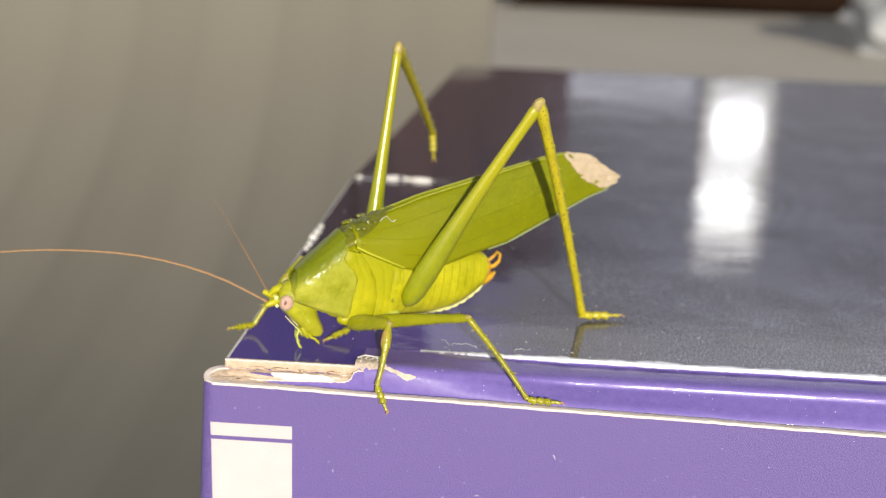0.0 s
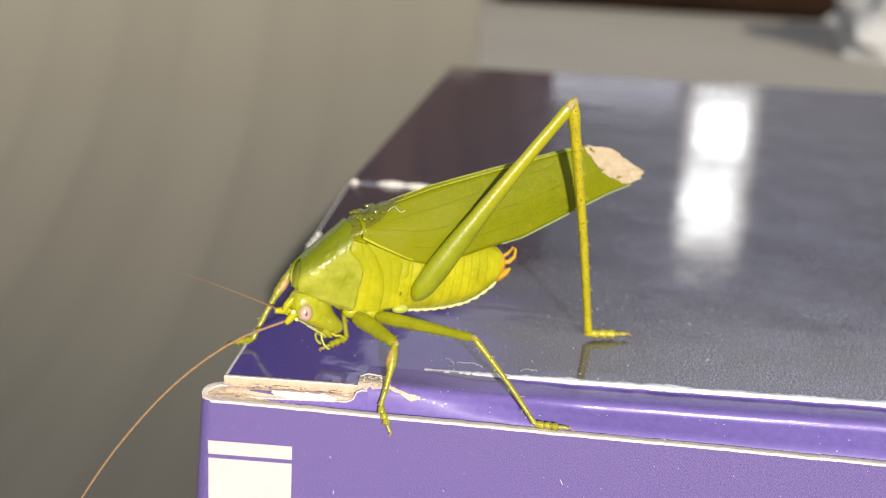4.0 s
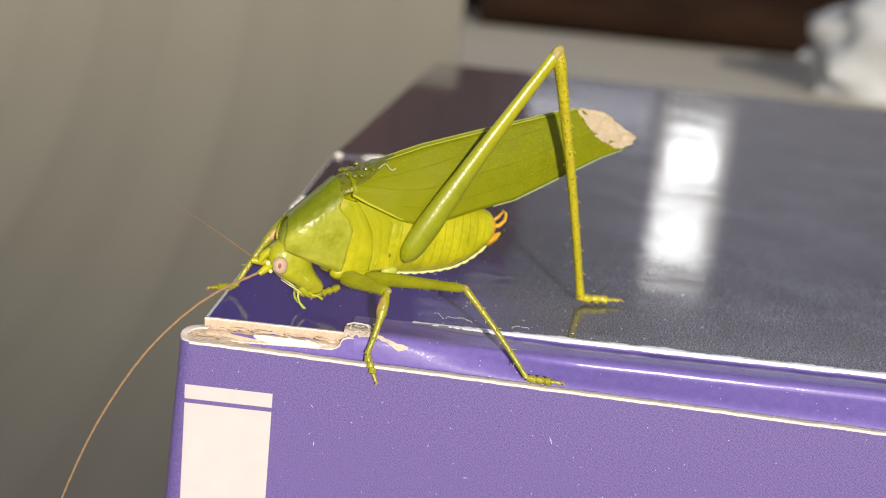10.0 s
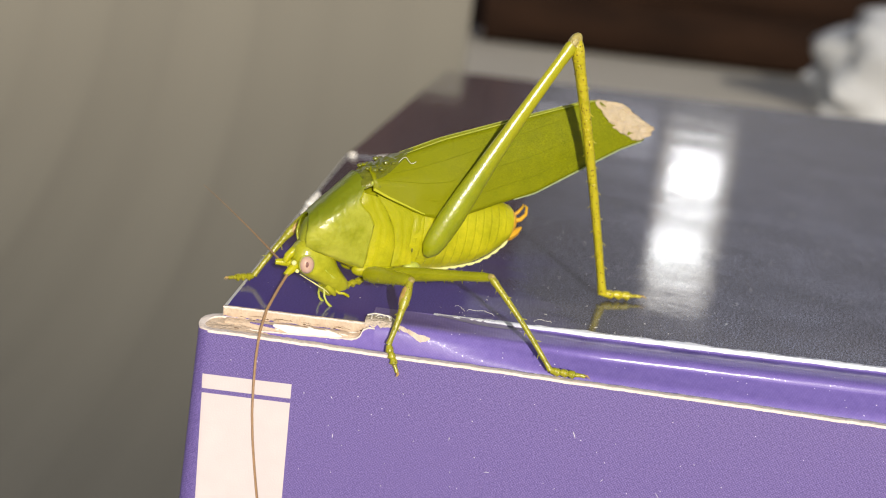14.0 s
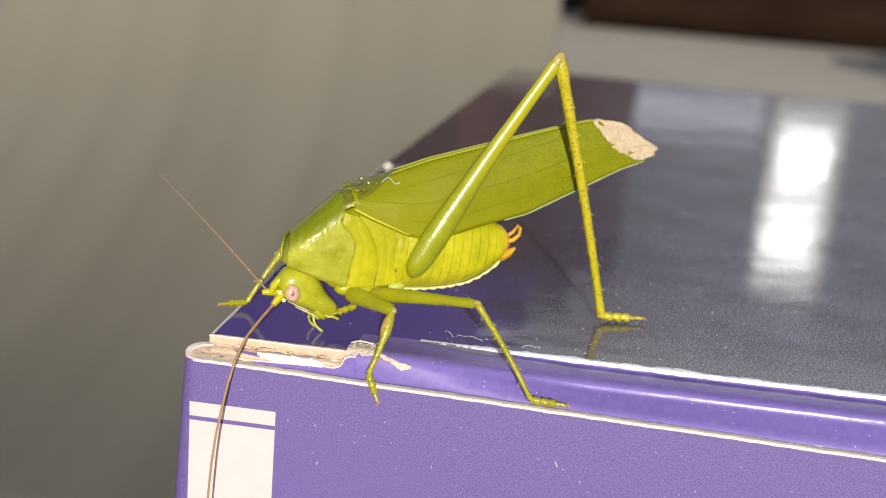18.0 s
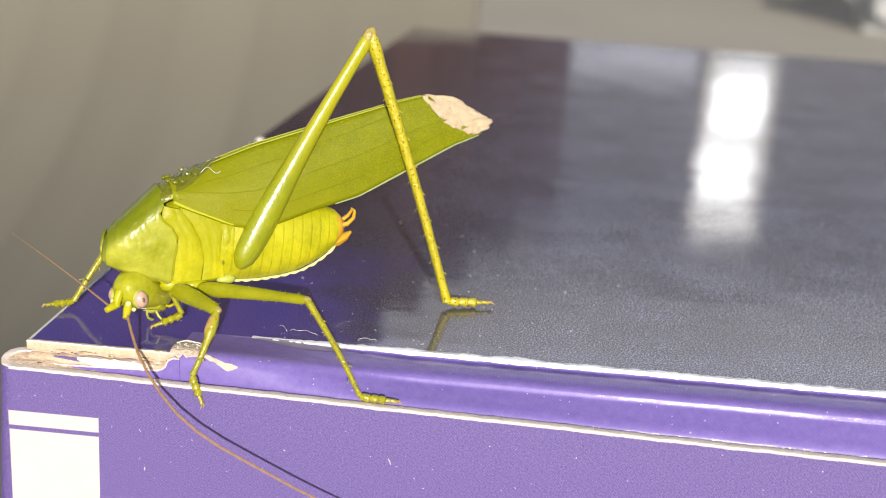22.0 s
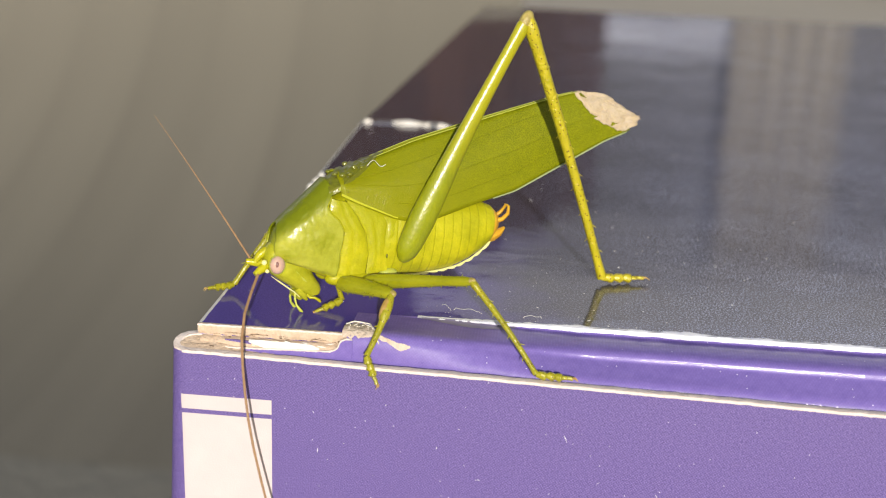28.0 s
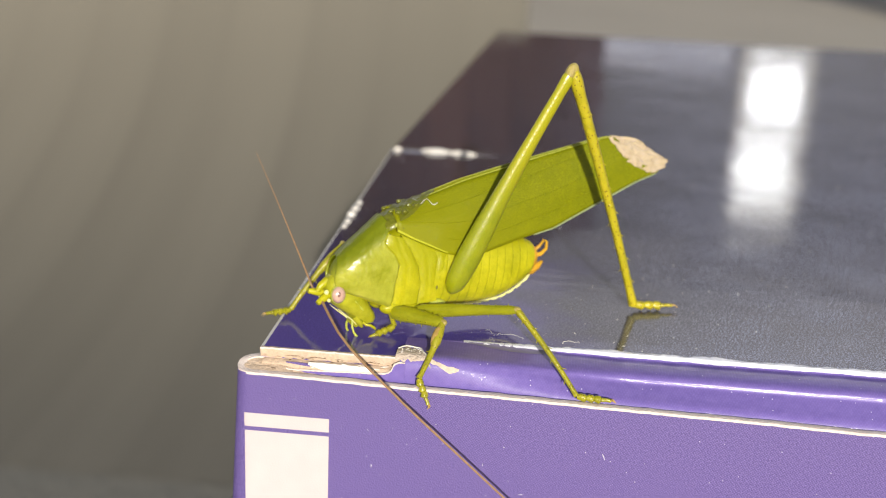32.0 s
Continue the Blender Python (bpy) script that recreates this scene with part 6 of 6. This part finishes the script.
# seconds and the way in which the knees point
KNEES = {
    "hind_near": [
        (0, 0.269, -0.152, 0.951),
        (0.5, 0.308, -0.167, 0.937),
        (1, 0.377, -0.176, 0.909),
        (1.5, 0.384, -0.092, 0.919),
        (2, 0.375, -0.087, 0.923),
        (2.5, 0.373, -0.097, 0.923),
        (3, 0.352, -0.061, 0.934),
        (3.5, 0.349, -0.062, 0.935),
        (5.5, 0.304, -0.039, 0.952),
        (6, 0.305, -0.049, 0.951),
        (6.5, 0.300, -0.052, 0.953),
        (7, 0.288, -0.048, 0.956),
        (7.5, 0.273, -0.017, 0.962),
        (8, 0.271, -0.019, 0.962),
        (8.5, 0.273, -0.030, 0.962),
        (9, 0.288, -0.060, 0.956),
        (9.5, 0.278, -0.057, 0.959),
        (10, 0.269, -0.031, 0.963),
        (10.5, 0.258, -0.026, 0.966),
        (11, 0.257, -0.026, 0.966),
        (11.5, 0.239, 0.002, 0.971),
        (12, 0.238, 0.001, 0.971),
        (12.5, 0.237, 0.003, 0.971),
        (13, 0.237, 0.002, 0.971),
        (13.5, 0.237, 0.002, 0.972),
        (14, 0.235, 0.002, 0.972),
        (14.5, 0.237, 0.003, 0.972),
        (16.5, 0.257, 0.015, 0.966),
        (17, 0.238, 0.044, 0.970),
        (17.5, 0.230, 0.049, 0.972),
        (18, 0.233, 0.050, 0.971),
        (18.5, 0.215, 0.080, 0.973),
        (19, 0.218, 0.082, 0.972),
        (19.5, 0.232, 0.049, 0.972),
        (20, 0.216, 0.081, 0.973),
        (20.5, 0.233, 0.049, 0.971),
        (21, 0.216, 0.077, 0.973),
        (21.5, 0.201, 0.117, 0.973),
        (22, 0.162, 0.185, 0.969),
        (22.5, 0.184, 0.144, 0.972),
        (23, 0.187, 0.103, 0.977),
        (23.5, 0.196, 0.067, 0.978),
        (24, 0.198, 0.059, 0.978),
        (24.5, 0.202, 0.062, 0.977),
        (26.5, 0.174, 0.050, 0.983),
        (27, 0.157, 0.089, 0.984),
        (27.5, 0.166, 0.054, 0.985),
        (28, 0.166, 0.052, 0.985),
        (28.5, 0.183, 0.011, 0.983),
        (29, 0.182, 0.011, 0.983),
        (29.5, 0.183, 0.011, 0.983),
        (30, 0.180, 0.009, 0.984),
        (30.5, 0.172, 0.014, 0.985),
        (31, 0.170, 0.012, 0.985),
        (31.5, 0.168, 0.011, 0.986),
        (32, 0.186, -0.029, 0.982),
    ],
    "mid_near": [
        (0, 0.27, -0, 0.96),
        (0.5, 0.24, -0.14, 0.96),
        (1, 0.21, -0.35, 0.91),
        (1.5, 0.25, -0.36, 0.9),
        (2, 0.24, -0.36, 0.9),
        (2.5, 0.25, -0.33, 0.91),
        (3, 0.27, -0.3, 0.91),
        (3.5, 0.28, -0.27, 0.92),
        (5.5, 0.24, -0.29, 0.93),
        (6, 0.23, -0.29, 0.93),
        (6.5, 0.23, -0.28, 0.93),
        (7, 0.22, -0.28, 0.93),
        (7.5, 0.22, -0.28, 0.93),
        (8, 0.22, -0.28, 0.94),
        (8.5, 0.21, -0.28, 0.94),
        (9, 0.19, -0.31, 0.93),
        (9.5, 0.19, -0.3, 0.93),
        (10, 0.21, -0.28, 0.94),
        (10.5, 0.2, -0.27, 0.94),
        (11, 0.21, -0.24, 0.95),
        (11.5, 0.23, -0.21, 0.95),
        (12, 0.21, -0.24, 0.95),
        (12.5, 0.21, -0.24, 0.95),
        (13, 0.21, -0.24, 0.95),
        (13.5, 0.21, -0.24, 0.95),
        (14, 0.21, -0.24, 0.95),
        (14.5, 0.19, -0.27, 0.94),
        (16.5, 0.3, -0.13, 0.95),
        (17, 0.33, -0.03, 0.94),
        (17.5, 0.35, 0.03, 0.93),
        (18, 0.36, 0.03, 0.93),
        (18.5, 0.37, 0.07, 0.93),
        (19, 0.38, 0.06, 0.92),
        (19.5, 0.37, 0.07, 0.93),
        (20, 0.37, 0.07, 0.93),
        (20.5, 0.36, 0.03, 0.93),
        (21, 0.37, 0.07, 0.93),
        (21.5, 0.41, 0.16, 0.9),
        (22, 0.41, 0.16, 0.9),
        (22.5, 0.42, 0.19, 0.88),
        (23, 0.42, 0.23, 0.88),
        (23.5, 0.41, 0.23, 0.88),
        (24, 0.4, 0.24, 0.88),
        (24.5, 0.4, 0.2, 0.89),
        (26.5, 0.31, 0.06, 0.95),
        (27, 0.3, 0.03, 0.95),
        (27.5, 0.29, 0.03, 0.96),
        (28, 0.3, 0.06, 0.95),
        (28.5, 0.3, 0.07, 0.95),
        (29, 0.3, 0.07, 0.95),
        (29.5, 0.29, 0.03, 0.96),
        (30, 0.28, 0.04, 0.96),
        (30.5, 0.29, 0.07, 0.95),
        (31, 0.31, 0.1, 0.95),
        (31.5, 0.31, 0.11, 0.95),
        (32, 0.3, 0.11, 0.95),
    ],
    "fore_near": [
        (0, 0.58, -0.18, 0.79),
        (0.5, 0.52, -0.27, 0.81),
        (1, 0.59, -0.34, 0.74),
        (1.5, 0.66, -0.34, 0.67),
        (2, 0.7, -0.28, 0.65),
        (2.5, 0.72, -0.25, 0.64),
        (3, 0.74, -0.23, 0.63),
        (3.5, 0.74, -0.23, 0.63),
        (5.5, 0.71, -0.22, 0.67),
        (6, 0.68, -0.24, 0.69),
        (6.5, 0.66, -0.26, 0.71),
        (7, 0.63, -0.27, 0.73),
        (7.5, 0.65, -0.25, 0.72),
        (8, 0.65, -0.25, 0.72),
        (8.5, 0.65, -0.24, 0.72),
        (9, 0.65, -0.24, 0.72),
        (9.5, 0.67, -0.21, 0.72),
        (10, 0.69, -0.19, 0.7),
        (10.5, 0.68, -0.17, 0.71),
        (11, 0.73, -0.14, 0.67),
        (11.5, 0.75, -0.12, 0.65),
        (12, 0.75, -0.11, 0.65),
        (12.5, 0.71, -0.16, 0.69),
        (13, 0.68, -0.18, 0.71),
        (13.5, 0.66, -0.2, 0.72),
        (14, 0.64, -0.22, 0.74),
        (14.5, 0.64, -0.22, 0.74),
        (16.5, 0.73, -0.16, 0.66),
        (17, 0.75, -0.12, 0.65),
        (17.5, 0.74, -0.11, 0.66),
        (18, 0.75, -0.12, 0.65),
        (18.5, 0.75, -0.12, 0.65),
        (19, 0.77, -0.1, 0.63),
        (19.5, 0.77, -0.1, 0.63),
        (20, 0.77, -0.1, 0.63),
        (20.5, 0.77, -0.1, 0.63),
        (21, 0.79, -0.08, 0.61),
        (21.5, 0.81, -0.02, 0.58),
        (22, 0.78, -0.07, 0.62),
        (22.5, 0.79, -0.07, 0.61),
        (23, 0.79, -0.02, 0.62),
        (23.5, 0.78, -0.01, 0.63),
        (24, 0.75, -0.02, 0.66),
        (24.5, 0.78, -0.01, 0.63),
        (26.5, 0.79, 0.04, 0.61),
        (27, 0.79, 0.04, 0.61),
        (27.5, 0.78, 0.05, 0.62),
        (28, 0.8, 0.07, 0.59),
        (28.5, 0.8, 0.08, 0.6),
        (29, 0.8, 0.08, 0.59),
        (29.5, 0.8, 0.07, 0.59),
        (30, 0.82, 0.1, 0.57),
        (30.5, 0.83, 0.13, 0.55),
        (31, 0.81, 0.11, 0.57),
        (31.5, 0.8, 0.09, 0.59),
        (32, 0.82, 0.11, 0.57),
    ],
}
FAR_MIDDLE = [(0.0, 16.5, 12.5, 1.6), (2.0, 15.6, 12.5, 2.6), (3.5, 15.8, 12.5, 2.6), (6.0, 16.2, 12.0, 3.0), (14.5, 17.2, 12.0, 2.8), (19.0, 18.0, 11.0, 3.2), (23.0, 17.6, 10.5, 1.3), (28.0, 17.2, 10.5, 1.2), (32.0, 17.4, 10.5, 1.1)]


def at_time(rows, t):
    """The values of rows at t, on straight lines."""
    if t <= rows[0][0]:
        return rows[0][1:]
    for a, b in zip(rows, rows[1:]):
        if t <= b[0]:
            w = (t - a[0]) / (b[0] - a[0])
            return tuple(p + (q - p) * w for p, q in zip(a[1:], b[1:]))
    return rows[-1][1:]


def whole(rows):
    """Rows that reach from the clip's start to its end."""
    out = list(rows)
    if out[0][0] > 0:
        out.insert(0, (0.0, *out[0][1:]))
    if out[-1][0] < 32:
        out.append((32.0, *out[-1][1:]))
    return out


def smooth_line(joints, f):
    """A point on the smooth curve through the joints of the long antenna, at a share of its length."""
    run = f * sum(CHAIN)
    i = 0
    while i < len(CHAIN) - 1 and run > CHAIN[i]:
        run -= CHAIN[i]
        i += 1
    w = run / CHAIN[i]
    a, b = joints[i], joints[i + 1]
    before = joints[i - 1] if i else a * 2 - b
    after = joints[i + 2] if i + 2 < len(joints) else b * 2 - a
    l0, l1, l2 = CHAIN[max(i - 1, 0)], CHAIN[i], CHAIN[min(i + 1, len(CHAIN) - 1)]
    m0 = ((a - before) / l0 * l1 + (b - a) / l1 * l0) / (l0 + l1) * l1
    m1 = ((b - a) / l1 * l2 + (after - b) / l2 * l1) / (l1 + l2) * l1
    return a * (2 * w ** 3 - 3 * w ** 2 + 1) + m0 * (w ** 3 - 2 * w ** 2 + w) + b * (3 * w ** 2 - 2 * w ** 3) + m1 * (w ** 3 - w ** 2)


def head_pose(t):
    ry, rz, x, y, z = at_time(HEAD, t)
    return pose(*((NECK + Vector((x, y, z))) * MM), 0, ry, rz)


# seconds and place of the added cloth; at 1.24 it blocks the window
CURTAIN = [(0.0, 2.9), (20.2, 2.9), (20.35, 1.24), (21.05, 1.24), (21.2, 2.9), (27.6, 2.9), (27.75, 1.24), (28.05, 1.24), (28.2, 2.9), (32.0, 2.9)]


def motions():
    walk(curtain, [(t, pose(x, 6.42, 0)) for t, x in CURTAIN])
    body_rows = whole(BODY)
    walk(katydid, [(t, body_pose(*p)) for t, *p in body_rows])
    walk(head, [(t, head_pose(t)) for t, *p in whole(HEAD)])
    chain, fars = [[] for k in range(PIECES)], []
    rows = whole(ANTENNA_NEAR)
    for i in range(129):
        t = i / 4
        turn = at_time(rows, t)
        hold = (body_pose(*at_time(body_rows, t)) @ head_pose(t)).inverted()
        joints = [hold.inverted() @ ((ANT_BASE_NEAR - NECK) * MM)]
        for k, l in enumerate(CHAIN):
            slope, lean = radians(turn[k]), radians(turn[k + 6])
            joints.append(joints[-1] + Vector((math.cos(slope) * math.cos(lean), -math.sin(lean), math.sin(slope) * math.cos(lean))) * (l * MM))
        line = [smooth_line(joints, k / PIECES) for k in range(PIECES + 1)]
        for k in range(PIECES):
            chain[k].append((t, hold @ aim(line[k], line[k + 1] - line[k], (0, 1, 0))))
    for t, rx, ry, rz in whole(ANTENNA_FAR):
        hold = (body_pose(*at_time(body_rows, t)) @ head_pose(t)).to_3x3().inverted()
        fars.append((t, Matrix.Translation((ANT_BASE_FAR - NECK) * MM) @ (hold @ pose(0, 0, 0, rx, ry, rz).to_3x3()).to_4x4()))
    for piece, rows in zip(antenna_chain, chain):
        walk(piece, rows)
    walk(antenna_far, fars)
    rest = body_pose(*REST)
    for key, leg in LEGS.items():
        hip, knee, ankle = rest @ (Vector(leg["hip"]) * MM), world_point(leg["knee"]), world_point(leg["ankle"])
        pole = knee - (hip + ankle) / 2
        femur, tib, foot, claws, extra = leg["parts"]
        rows_f, rows_t, rows_foot = [], [], []
        for t, *p in body_rows:
            body = body_pose(*p)
            goal, lean = ankle, pole
            if key == "hind_far":
                goal, lean = world_point(at_time(FAR_HIND, t)), Vector(at_time(FAR_HIND_POLE, t))
                if t > 0.9:
                    goal, lean = body @ (Vector(FOLDED_ANKLE) * MM), body.to_3x3() @ Vector(FOLDED_POLE)
            if key in KNEES:
                lean = Vector(at_time(KNEES[key], t))
            if key == "mid_far":
                goal = world_point(at_time(FAR_MIDDLE, t))
            mf, mt, end = leg_poses(leg, body, goal, lean)
            rows_f.append((t, body.inverted() @ mf))
            rows_t.append((t, mf.inverted() @ mt))
            rows_foot.append((t, mf.inverted() @ aim(end, leg["foot"], (0, 0.2, 1))))
        walk(femur, rows_f)
        for ob in (tib, *extra):
            walk(ob, rows_t)
        for ob in (foot, claws):
            walk(ob, rows_foot)


motions()
